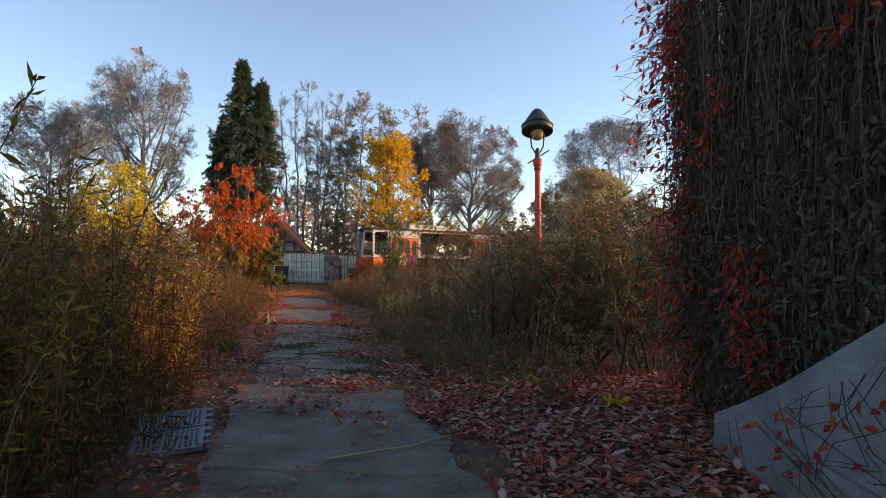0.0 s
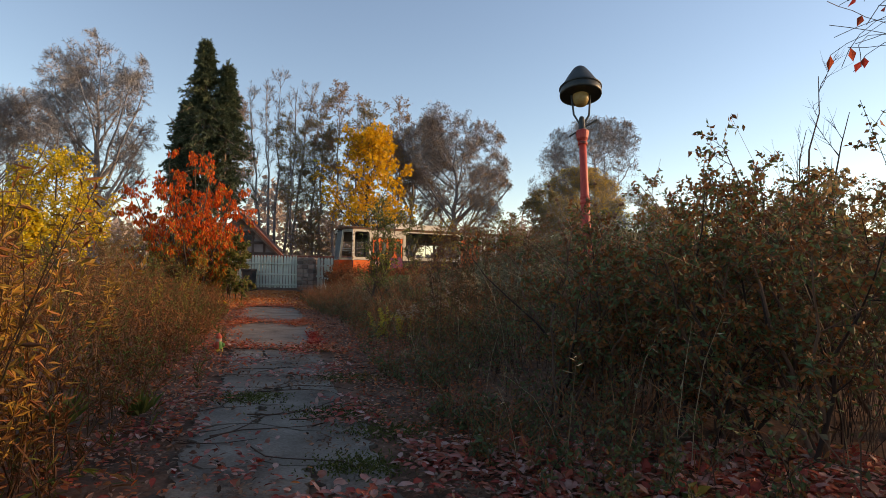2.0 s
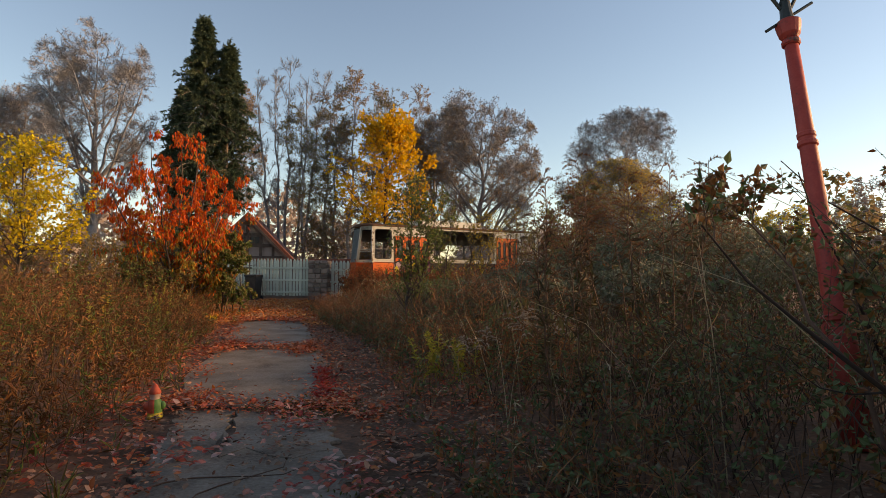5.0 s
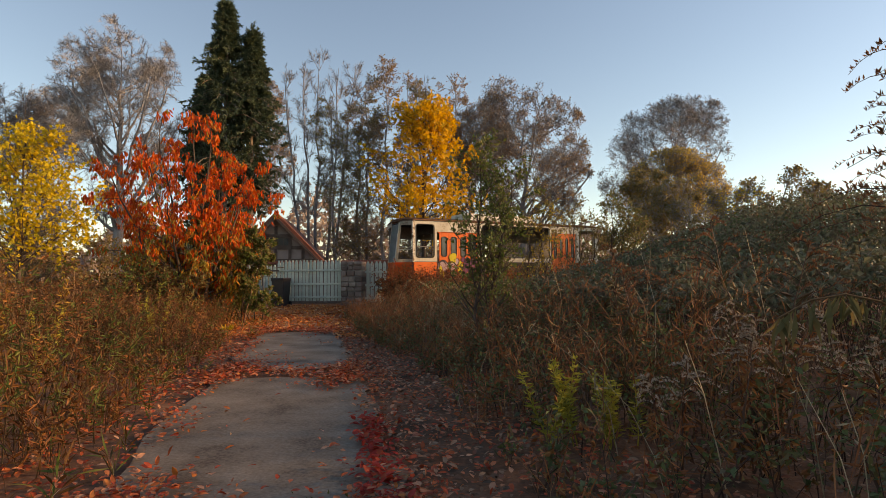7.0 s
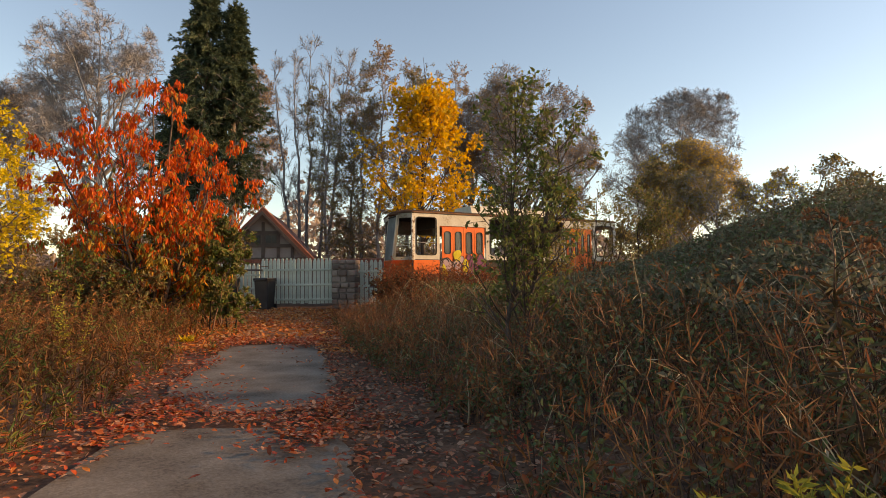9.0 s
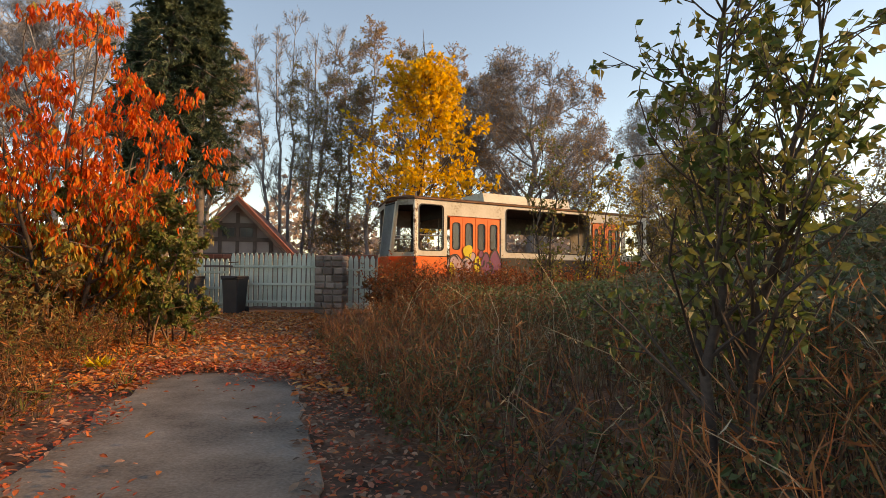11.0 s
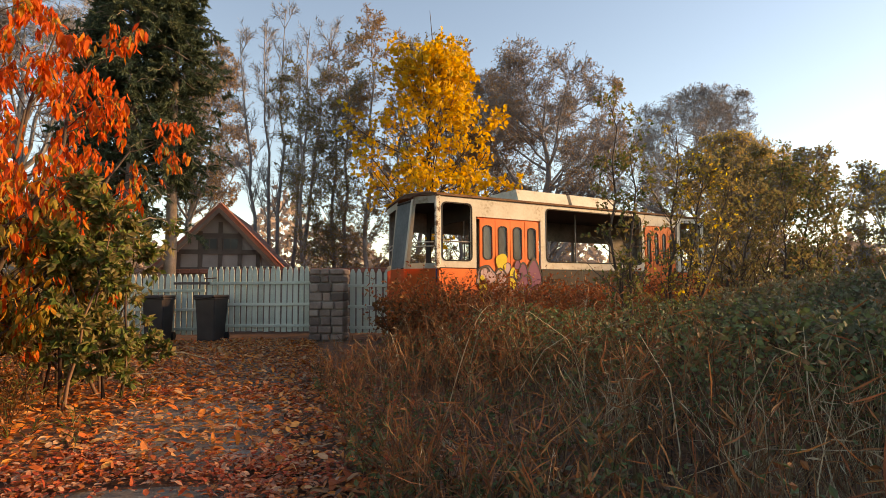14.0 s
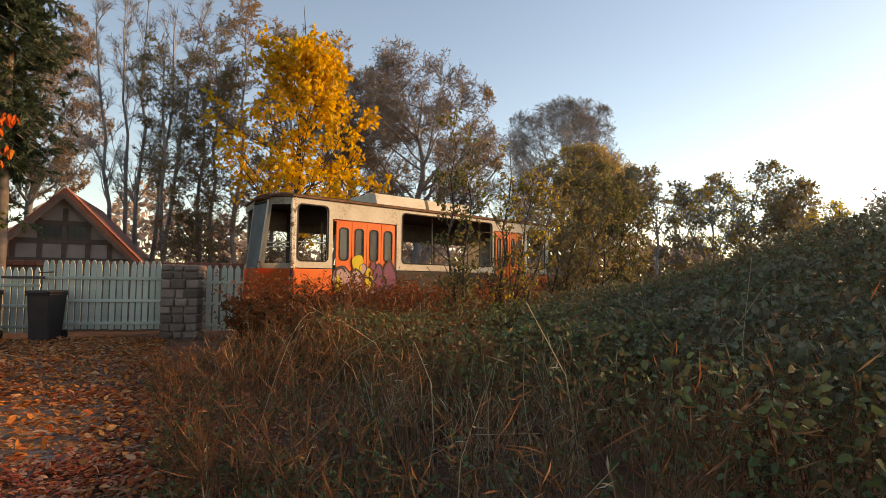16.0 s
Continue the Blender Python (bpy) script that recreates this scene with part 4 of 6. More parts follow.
def conifer(x, y, h, rad, seed):
    """Broad and shaggy below, drawn out into a thin spire."""
    g = r_(seed)
    t = thing("cypress_tree", "tall dark green ragged conifer with a thin spire", "tree", None, "group of conifers")
    P, R = stem(g, x, y, 0, h, 0.2, (0, 0), 10, 0.002, 0.06)
    mesh_of("trunk", *tubes(P, R, 7), BARK, t, True)
    n = 300
    z = h * (0.04 + 0.955 * np.sqrt(g.random(n) * 0.94 + 0.04))
    az = g.uniform(0, 2 * np.pi, n)
    reach = rad * np.clip((1 - z / h) / 0.36, 0.04, 1) ** 1.05 * g.uniform(0.25, 1.25, n)
    out = np.column_stack([np.cos(az), np.sin(az), np.zeros(n)])
    base = np.column_stack([np.full(n, x), np.full(n, y), z])
    u = np.linspace(0, 1, 5)
    Q = base[:, None] + out[:, None] * (reach[:, None] * u)[..., None]
    Q[..., 2] += reach[:, None] * (0.55 * u - 0.75 * u ** 2)[None] + g.normal(size=(n, 5)) * 0.03
    S = np.maximum(0.006, 0.02 * reach)[:, None] * np.linspace(1, 0.3, 5)[None]
    Q2, S2 = fork(g, Q, S, 9, 0.15, 1, 0.4, 48, -0.1, 0.12, 3, 0.5, 0.35, 0.006)
    mesh_of("crown", *joined([tubes(Q, S, 3), tubes(Q2, S2, 3)]), BARK, t)
    idx = np.repeat(np.arange(len(Q2)), 26)
    c, way = along(Q2[idx], g.uniform(0, 1, len(idx)))
    d = unit(way + g.normal(size=c.shape) * 0.45 + np.array([0, 0, -0.35]))
    mesh_of("foliage", *blades(c, d, 0.14 * g.uniform(0.6, 1.4, len(c)), 0.04, g), L_CONIFER, t)


conifer(-13.6, 32.9, 13.2, 1.55, 61)
conifer(-12.65, 33.4, 12.2, 1.3, 62)
conifer(-14.8, 33.4, 10.0, 1.25, 63)

# the orange cherry by the path
def cherry(x, y):
    g = r_(71)
    rods = ((0, 0, 5.0), (0.6, -0.4, 4.7), (-1.0, 0.3, 4.9), (0.4, 0.9, 4.5), (-0.5, -0.9, 4.2), (1.0, 0.5, 3.7), (-1.9, -0.3, 4.0), (1.2, -0.5, 2.8), (-2.3, 0.6, 3.0), (0.3, -1.4, 2.9), (0.8, 1.5, 3.0))
    t = thing("cherry_tree", "young cherry tree with hanging orange-red autumn leaves", "tree")
    P, S = zip(*[stem(g, x + dx * 0.12, y + dy * 0.12, 0, hh, 0.045, (dx, dy), 8, 0.012, 0.2) for dx, dy, hh in rods])
    P, S = np.concatenate(P), np.concatenate(S)
    mesh_of("trunk", *tubes(P, S, 6), BARK_DARK, t, True)
    Q, S1 = fork(g, P, S, 20, 0.08, 1, 0.95, 58, 0.35, 0.1, 4, 0.5, 0.35, 0.006)
    Q2, S2 = fork(g, Q, S1, 6, 0.2, 1, 0.4, 52, 0.15, 0.12, 3, 0.6, 0.5, 0.004)
    mesh_of("crown", *joined([tubes(Q, S1, 4), tubes(Q2, S2, 3)]), BARK_DARK, t)
    # leaves hang in bunches from short spurs
    spur = np.repeat(np.arange(len(Q2)), 4)
    c0, _ = along(Q2[spur], g.uniform(0.2, 1, len(spur)))
    green = (1 - smooth(1.0, 3.0, c0[:, 2])) * 0.75 + 0.08
    low = g.random(len(c0)) < green
    for mat, pick, per, ln in ((L_ORANGE, ~low, 3, 0.13), (leafy("cherry_green_leaves", (0.3, 0.2, 0.03), (0.16, 0.18, 0.04), (0.5, 0.22, 0.03), (0.1, 0.15, 0.035)), low, 3, 0.12)):
        c = np.repeat(c0[pick], per, 0)
        c = c + g.normal(size=c.shape) * 0.03
        d = unit(g.normal(size=c.shape) * 0.3 + np.array([0, 0, -1.0]))
        mesh_of("foliage", *leaf_shapes(c, d, ln * g.uniform(0.6, 1.2, len(c)), 0.36, g), mat, t)


cherry(-9.35, 23.0)


def sapling(name, label, x, y, h, rad, leafset, seed, n=26, lean=(0, 0), bark=BARK_DARK, up=0.6, stems=1):
    g = r_(seed)
    return tree(name, label, x, y, [stem(g, x + 0.1 * i, y, 0, h * (1 - 0.12 * i), 0.03, (lean[0] + 0.3 * i, lean[1]), 8, 0.012, 0.15) for i in range(stems)], [
        dict(count=n, t0=0.15, t1=0.97, length=rad, angle=45, up=up, wob=0.1, seg=4, thin=0.45, shorten=0.6, rmin=0.005),
        dict(count=5, t0=0.2, t1=1, length=rad * 0.35, angle=42, up=0.3, wob=0.14, seg=2, rmin=0.003)], bark, leafset, "saplings", "sapling")


sapling("pear_sapling", "green-leaved young pear tree in the brambles", -2.25, 17.5, 2.75, 0.85, [(L_GREEN, 3, 0.06, 0.036, 0.4), (leafy("dull_green_leaves", (0.08, 0.11, 0.04), (0.13, 0.15, 0.055), (0.18, 0.16, 0.06)), 3, 0.06, 0.038, 0.4)], 81, 54, (0.1, 0), stems=2)
sapling("pear_sapling", "thin-leaved sapling before the tram", -1.95, 25.9, 4.0, 0.75, [(L_GREEN, 2, 0.07, 0.045, 0.4), (L_OLIVE, 3, 0.07, 0.045, 0.4)], 82, 30, (-0.1, 0), stems=2)
sapling("pear_sapling", "thin-leaved sapling beside the tram windows", -1.1, 26.4, 3.6, 0.8, [(L_OLIVE, 4, 0.07, 0.045, 0.4), (L_LEMON, 1, 0.07, 0.045, 0.4)], 83, 34, (0.2, 0), stems=3)
sapling("pear_sapling", "thin-leaved sapling behind the rear door of the tram", 0.3, 27.6, 3.5, 0.9, [(L_OLIVE, 4, 0.07, 0.045, 0.4)], 84, 34, (0.2, 0), stems=3)
sapling("pear_sapling", "leafy bush-like sapling on the ivy bank", 1.6, 28.3, 3.6, 1.1, [(L_OLIVE, 4, 0.08, 0.05, 0.4), (L_GREEN, 2, 0.07, 0.045, 0.4)], 85, 40, (0.2, 0), stems=3)
sapling("bare_sapling", "slender bare sapling above the brambles", 3.95, 11.0, 3.9, 1.0, None, 86, 9, (0.5, 0), stems=2)
sapling("bare_sapling", "thin bare sapling on the bramble bank", 5.0, 12.6, 3.6, 0.9, None, 87, 9, (0.3, 0), stems=2)

# ---- weeds, brambles and brush ----
def right_height(x, y):
    d = np.maximum(x - right_edge(y), 0)
    low = np.minimum(2.5, 0.1 + 0.22 * d + 1.25 * smooth(1.3, 2.9, d) + 0.15 * np.maximum(d - 2.5, 0))
    far = np.minimum(0.85, 0.15 + 0.28 * d)
    mound = 1.7 * np.exp(-((x - 4.2) / 3.3) ** 2 - ((y - 22.0) / 5.5) ** 2)
    k = smooth(10.0, 12.8, y)
    return low * (1 - k) + (far + mound) * k


def left_height(x, y):
    d = np.maximum(left_edge(y) - x, 0)
    tall = 1.9 - 0.35 * smooth(3.0, 8.0, y) - 0.22 * smooth(8, 14, y) - 0.2 * smooth(14, 18, y) + 0.2 * np.clip(d / 4, 0, 1)
    return np.minimum(tall, 0.2 + 0.75 * d) * (1 - 0.25 * smooth(15, 20, y))


def brush(name, label, xy, h, rng, stalk_mat, leaf_mats, leaves, ln, wd, bend, r=0.004, low=0.25, kind_word="weeds", droop=0.2, spread=0.0):
    """Many leafy stalks of height h at the places xy, leaning and arching by bend; spread pushes leaves off the stalk."""
    away = off_track(xy)
    xy, h, away = xy[away > 0.75], h[away > 0.75], away[away > 0.75]
    h = np.minimum(h, np.maximum(0.15, np.where(xy[:, 0] < left_edge(xy[:, 1]), 2.6, 0.9) * (away - 0.55)))
    n = len(xy)
    seg = 3
    way = unit(np.column_stack([rng.normal(size=(n, 2)) * 0.18, np.ones(n)]))
    aim = np.column_stack([rng.normal(size=(n, 2)), np.zeros(n)])
    p, pts = np.column_stack([xy, np.full(n, -0.02)]), []
    step = (h / seg)[:, None]
    for s in range(seg + 1):
        pts.append(p)
        way = unit(way + aim * bend * (s + 1) / seg - np.array([0, 0, bend * 0.35 * s]))
        p = p + way * step
    P = np.stack(pts, 1)
    P[..., 2] = np.maximum(P[..., 2], 0.01 - 0.03 * (np.arange(seg + 1) == 0))
    R = np.linspace(1, 0.35, seg + 1)[None] * (r * rng.uniform(0.7, 1.4, n))[:, None]
    top = thing(name, label, kind_word, None, "", "stuff")
    mesh_of("stalks", *tubes(P, R, 3), stalk_mat, top)
    for mat, share in leaf_mats:
        idx = np.repeat(np.arange(n), max(1, int(leaves * share)))
        c, w = along(P[idx], rng.uniform(low, 1, len(idx)))
        c = c + rng.normal(size=c.shape) * spread
        c[:, 2] = np.maximum(c[:, 2], 0.015)
        d = unit(w * 0.45 + rng.normal(size=c.shape) * 0.75 + np.array([0, 0, -droop]))
        mesh_of("leaves", *blades(c, d, ln * rng.uniform(0.5, 1.3, len(c)), wd * rng.uniform(0.6, 1.3, len(c)), rng), mat, top)
    return top


def scatter(rng, n, x0, x1, y0, y1, keep):
    x, y = rng.uniform(x0, x1, n), rng.uniform(y0, y1, n)
    k = keep(x, y)
    return np.column_stack([x[k], y[k]])


def off_track(xy):
    """Distance from the trodden line down the lane."""
    line = np.array(((0.8, -2.0), (0.3, 1.5), (-0.3, 3.7), (-0.85, 5.7), (-1.4, 8.7), (-2.2, 11.2), (-2.7, 13.4), (-3.6, 16.8), (-4.3, 18.2), (-5.4, 20.5)))
    best = np.full(len(xy), 99.0)
    for a, b in zip(line, line[1:]):
        t = np.clip(((xy - a) @ (b - a)) / ((b - a) @ (b - a)), 0, 1)
        best = np.minimum(best, np.linalg.norm(xy - (a + t[:, None] * (b - a)), axis=1))
    return best


def clump(rng, xy, amount=0.5, scale=1.1, layer=5):
    """Thins places in patches."""
    v = np.array([noise.noise((a * scale, b * scale, layer)) for a, b in xy])
    return xy[rng.random(len(xy)) < np.clip(0.62 + v * amount * 2, 0.08, 1)]


def left_side(lo, hi, gap=0.3):
    return lambda x, y: (x < left_edge(y) - gap) & (x > left_edge(y) - hi) & (left_edge(y) - x > lo) & ~((y > 23.5) & (x > -12.5)) & ~((y > 19.5) & (x > left_edge(y) - 0.9))


R = np.random.default_rng(101)
for k, (word, mats) in enumerate((("golden-brown", [(L_GOLD, 0.8), (L_RUST, 0.2)]), ("rust-brown", [(L_RUST, 0.75), (L_GOLD, 0.25)]), ("yellowing green", [(L_GOLD, 0.5), (L_GREEN, 0.5)]))):
    xy = clump(R, scatter(R, 7000, -13, 0, 2.4, 27, left_side(0.3, 4.0)), 0.9, 0.55, 5 + 7 * k)
    brush("dry_weeds", "thick %s goldenrod and weeds beside the path" % word, xy, left_height(xy[:, 0], xy[:, 1]) * R.uniform(0.5, 1.2, len(xy)), R, STALK, mats, 30, 0.07, 0.016, 0.2, kind_word="weeds")
xy = clump(R, scatter(R, 8000, -22, -3, 6, 34, lambda x, y: (x < left_edge(y) - 4.0) & (x > left_edge(y) - 11) & ~((y > 28) & (x > -13))))
brush("golden_weeds", "dense brown and gold weeds farther from the path", xy, left_height(xy[:, 0], xy[:, 1]) * R.uniform(0.7, 1.25, len(xy)), R, STALK, [(L_GOLD, 0.55), (L_RUST, 0.45)], 22, 0.13, 0.03, 0.2, r=0.006)
xy = scatter(R, 1500, -4.5, 0, 2.2, 7.2, lambda x, y: (x < left_edge(y) - 0.5) & (x > left_edge(y) - 2.6))
brush("tall_dark_weeds", "tall dark seed-headed weeds near the start", xy, R.uniform(1.1, 2.05, len(xy)), R, STALK, [(L_RUST, 0.4), (L_GOLD_BRIGHT, 0.65)], 46, 0.085, 0.018, 0.09, r=0.005, low=0.15)
xy = scatter(R, 900, -12, 0, 4, 24, lambda x, y: (x < left_edge(y) + 0.15) & (x > left_edge(y) - 0.9))
brush("green_verge_grass", "short green and straw grass along the verge", xy, R.uniform(0.1, 0.32, len(xy)), R, STRAW, [(L_GREEN, 0.5), (L_GOLD, 0.5)], 14, 0.16, 0.012, 0.35, r=0.002, low=0.0, kind_word="grass", droop=-0.3)

right_zone = lambda lo, hi: (lambda x, y: (x - right_edge(y) > lo) & (x - right_edge(y) < hi) & ~((x > 2.2) & (y < 6.9)) & ~((y > 26.5 + 0.62 * (x + 5)) & (x < 4)))
xy = clump(R, scatter(R, 15000, -7, 6, 6.2, 28, right_zone(0.4, 5.0)), 0.9, 0.7)
brush("bramble_thicket", "tangled dark bramble and dead weed thicket", xy, np.maximum(0.2, right_height(xy[:, 0], xy[:, 1])) * R.uniform(0.6, 1.25, len(xy)), R, STALK_DARK, [(L_DARK, 0.65), (L_RUST, 0.22), (L_IVY, 0.13)], 30, 0.048, 0.026, 0.4, r=0.0045, kind_word="brambles", spread=0.025)
xy = clump(R, scatter(R, 8000, -2, 14, 5, 34, right_zone(5.0, 13.0)), 0.4)
brush("bramble_thicket", "dark bramble bank away from the path", xy, np.maximum(0.5, right_height(xy[:, 0], xy[:, 1])) * R.uniform(0.7, 1.2, len(xy)), R, STALK_DARK, [(L_DARK, 0.7), (L_IVY, 0.3)], 24, 0.065, 0.034, 0.4, r=0.006, kind_word="brambles", spread=0.03)
# the ivy mound
xy = scatter(R, 90000, -1.5, 11, 15.5, 30, lambda x, y: (right_height(x, y) > 0.95) & ~((y > 26.5 + 0.62 * (x + 5)) & (x < 4)))
hz = right_height(xy[:, 0], xy[:, 1])
c = np.column_stack([xy, hz * (1.03 - 0.25 * R.random(len(xy)) ** 2) + 0.28 * np.array([noise.noise((a * 0.9, b * 0.9, 9)) + 0.5 * noise.noise((a * 3, b * 3, 4)) for a, b in xy])])
ivy = thing("ivy_mound", "large mound smothered in grey-green ivy and bramble leaves", "ivy", None, "", "stuff")
mesh_of("leaves", *blades(c, unit(R.normal(size=c.shape) + np.array([-0.2, -0.3, -0.5])), 0.075 * R.uniform(0.6, 1.3, len(c)), 0.05 * R.uniform(0.6, 1.3, len(c)), R), L_IVY, ivy)
xy = scatter(R, 1900, -1.5, 11, 15.5, 30, lambda x, y: (right_height(x, y) > 0.9) & ~((y > 26.5 + 0.62 * (x + 5)) & (x < 4)))
brush("mound_stalks", "dead stalks and shoots standing out of the ivy mound", xy, right_height(xy[:, 0], xy[:, 1]) + R.uniform(-0.1, 0.5, len(xy)), R, STALK_DARK, [(L_IVY, 0.7), (L_RUST, 0.3)], 12, 0.06, 0.03, 0.12, r=0.004, low=0.7, kind_word="dry stalks")
# low green bramble cover on the slope before the mound
xy = clump(R, scatter(R, 70000, -6, 6, 18.2, 27.5, lambda x, y: (x - right_edge(y) > 2.3) & (x - right_edge(y) < 8.0) & ~((y > 25.6 + 0.62 * (x + 5)) & (x < 4))), 0.6, 0.8, 21)
hz = right_height(xy[:, 0], xy[:, 1]) + 0.1
c = np.column_stack([xy, np.maximum(0.04, hz * (1.0 - 0.55 * R.random(len(xy)) ** 1.6) + 0.16 * np.array([noise.noise((a * 1.3, b * 1.3, 31)) for a, b in xy]))])
cover = thing("bramble_cover", "low cover of dark green bramble leaves", "brambles", None, "", "stuff")
mesh_of("leaves", *leaf_shapes(c, unit(R.normal(size=c.shape) * np.array([1, 1, 0.5]) + np.array([-0.1, -0.3, -0.35])), 0.046 * R.uniform(0.6, 1.4, len(c)), 0.62, R), L_DARK, cover)
# long dead canes arching out of the brambles
for i in range(14):
    x, y = R.uniform(-4.6, 1.6), R.uniform(21.4, 24.5)
    if x - right_edge(y) < 1.0:
        continue
    way, ln, top = R.uniform(0, 2 * math.pi), R.uniform(0.7, 1.6), R.uniform(0.6, 1.15)
    u = np.linspace(0, 1, 9)
    P = np.column_stack([x + ln * u * math.cos(way), y + 0.5 * ln * u * math.sin(way), top * np.sin(u * R.uniform(1.6, 2.5))])
    cane = thing("arching_cane", "long pale dead cane arching over the brambles", "cane", None, "dead canes")
    mesh_of("stem", *tubes(P[None], np.linspace(0.0045, 0.002, 9)[None], 4), STRAW, cane, True)
# brush under and before the tram
tr = lambda u, v: np.column_stack([-3.88 + u * math.cos(radians(33)) + v * math.sin(radians(33)), 28.75 + u * math.sin(radians(33)) - v * math.cos(radians(33))])
uv = np.column_stack([R.uniform(-2.2, 6.5, 2200), R.uniform(0.25, 3.0, 2200)])
xy = tr(uv[:, 0], uv[:, 1])
brush("russet_brush", "russet dry brush grown up against the tram", xy, np.clip(1.7 - 0.26 * uv[:, 1], 0.7, 1.65) * R.uniform(0.6, 1.1, len(xy)), R, STALK, [(L_RUST, 0.7), (leafy("russet_leaves", (0.26, 0.06, 0.022), (0.42, 0.11, 0.028), (0.2, 0.05, 0.022)), 0.5)], 26, 0.09, 0.035, 0.22, kind_word="brush", spread=0.05)
# fine dry grass on both verges
L_GRASS = leafy("dry_grass_blades", (0.18, 0.07, 0.034), (0.32, 0.14, 0.058), (0.25, 0.085, 0.04), (0.4, 0.23, 0.11))
L_GRASS_DULL = leafy("dull_grass_blades", (0.12, 0.05, 0.026), (0.2, 0.095, 0.042), (0.16, 0.058, 0.03), (0.26, 0.15, 0.07))
xy = clump(R, scatter(R, 4600, -8, 4, 7, 28, right_zone(0.35, 2.0)), 0.9, 0.7)
brush("dry_grass", "fine russet and straw-coloured dry grass at the thicket's edge", xy, np.maximum(0.25, right_height(xy[:, 0], xy[:, 1]) * 0.9 + 0.15) * R.uniform(0.6, 1.2, len(xy)), R, STALK_DARK, [(L_GRASS, 1.0)], 9, 0.26, 0.006, 0.2, r=0.0025, low=0.05, kind_word="grass", droop=-0.5)
xy = clump(R, scatter(R, 9000, -13, 0, 3, 24, left_side(0.2, 2.2)), 0.5, 0.9)
brush("dry_grass", "fine gold and green grass before the weeds", xy, np.maximum(0.2, left_height(xy[:, 0], xy[:, 1]) * 0.75) * R.uniform(0.5, 1.1, len(xy)), R, STALK, [(L_GRASS_DULL, 0.7), (L_GREEN, 0.3)], 9, 0.26, 0.008, 0.22, r=0.0025, low=0.05, kind_word="grass", droop=-0.5)
xy = clump(R, scatter(R, 5600, -8, 2, 14, 28, right_zone(0.4, 3.2)), 1.1, 0.6, 41)
brush("russet_grass", "tall russet grass and dead stems over the brambles", xy, (right_height(xy[:, 0], xy[:, 1]) + 0.16) * R.uniform(0.7, 1.25, len(xy)), R, STALK, [(L_GRASS, 0.6), (L_RUST, 0.4)], 12, 0.16, 0.008, 0.14, r=0.0035, low=0.3, kind_word="grass", droop=-0.3)
# straw stalks leaning from the thicket
xy = scatter(R, 420, -6, 4, 7, 27, right_zone(0.6, 4.2))
brush("straw_stalks", "pale dead straw stalks sticking out of the thicket", xy, (right_height(xy[:, 0], xy[:, 1]) + 0.4) * R.uniform(0.8, 1.3, len(xy)), R, STRAW, [(STRAW, 1.0)], 5, 0.08, 0.008, 0.3, r=0.004, low=0.6, kind_word="dry stalks")
# tufts of pale grass on the near slope
for x, y in ((-2.7, 20.6), (-2.1, 20.9), (-1.6, 20.3), (-3.2, 21.4), (-1.0, 21.2)):
    xy = np.column_stack([x + R.normal(size=46) * 0.13, y + R.normal(size=46) * 0.13])
    brush("straw_tuft", "tuft of pale dry grass among brambles", xy, R.uniform(0.45, 0.95, 46), R, STRAW, [(L_GRASS, 0.6), (STRAW, 0.4)], 8, 0.2, 0.006, 0.16, r=0.0028, low=0.05, kind_word="grass", droop=-0.5)
# plumed goldenrods standing out against the sky
def goldenrods(places, label, mats, plume=0.8, fluff=0.024, leaves=34, leaf=0.1):
    for x, y, h in places:
        rng = np.random.default_rng(int(x * 50 + y * 90 + 999))
        t = thing("goldenrod_plant", label, "plant", None, "tall goldenrods")
        P, Rr = zip(*[stem(rng, x + rng.normal() * 0.08, y + rng.normal() * 0.08, 0, h * rng.uniform(0.78, 1.0), 0.008, tuple(rng.normal(size=2) * 0.18), 8, 0.008, 0.3) for _ in range(2)])
        P, Rr = np.concatenate(P), np.concatenate(Rr)
        for a, r_0 in zip(P, Rr):
            mesh_of("stem", *tubes(a[None], r_0[None], 4), STALK_DARK, t)
        k = 15
        u, v = np.tile(np.linspace(0.68, 0.99, k), len(P)), np.linspace(0, 1, 6)
        base, _ = along(np.repeat(P, k, 0), u)
        az, ln = rng.uniform(0, 2 * np.pi, len(u)), plume * (0.5 - 1.25 * (u - 0.68)) * rng.uniform(0.7, 1.2, len(u))
        Q = base[:, None] + (np.column_stack([np.cos(az), np.sin(az), np.zeros(len(az))]) * ln[:, None])[:, None] * v[None, :, None]
        Q[..., 2] += ln[:, None] * (0.95 * v - 0.85 * v ** 2)[None]
        S = np.full((len(u), 6), 0.0025) * np.linspace(1, 0.4, 6)
        tagged(mesh_of("seed_head", *tubes(Q, S, 3), STALK_DARK, t), kind="stuff")
        idx = np.repeat(np.arange(len(Q)), 30)
        c, w = along(Q[idx], rng.uniform(0.1, 1, len(idx)))
        mesh_of("seed_fluff", *blades(c, unit(w * 0.4 + rng.normal(size=c.shape) * 0.35 + np.array([0, 0, 0.7])), fluff * rng.uniform(0.6, 1.3, len(c)), fluff * 0.3, rng), mats[0], t)
        idx = np.repeat(np.arange(len(P)), leaves)
        c, w = along(P[idx], rng.uniform(0.1, 0.8, len(idx)))
        mesh_of("leaves", *blades(c, unit(w * 0.3 + rng.normal(size=c.shape) + np.array([0, 0, -0.3])), leaf * rng.uniform(0.6, 1.2, len(c)), leaf * 0.18, rng), mats[1], t)


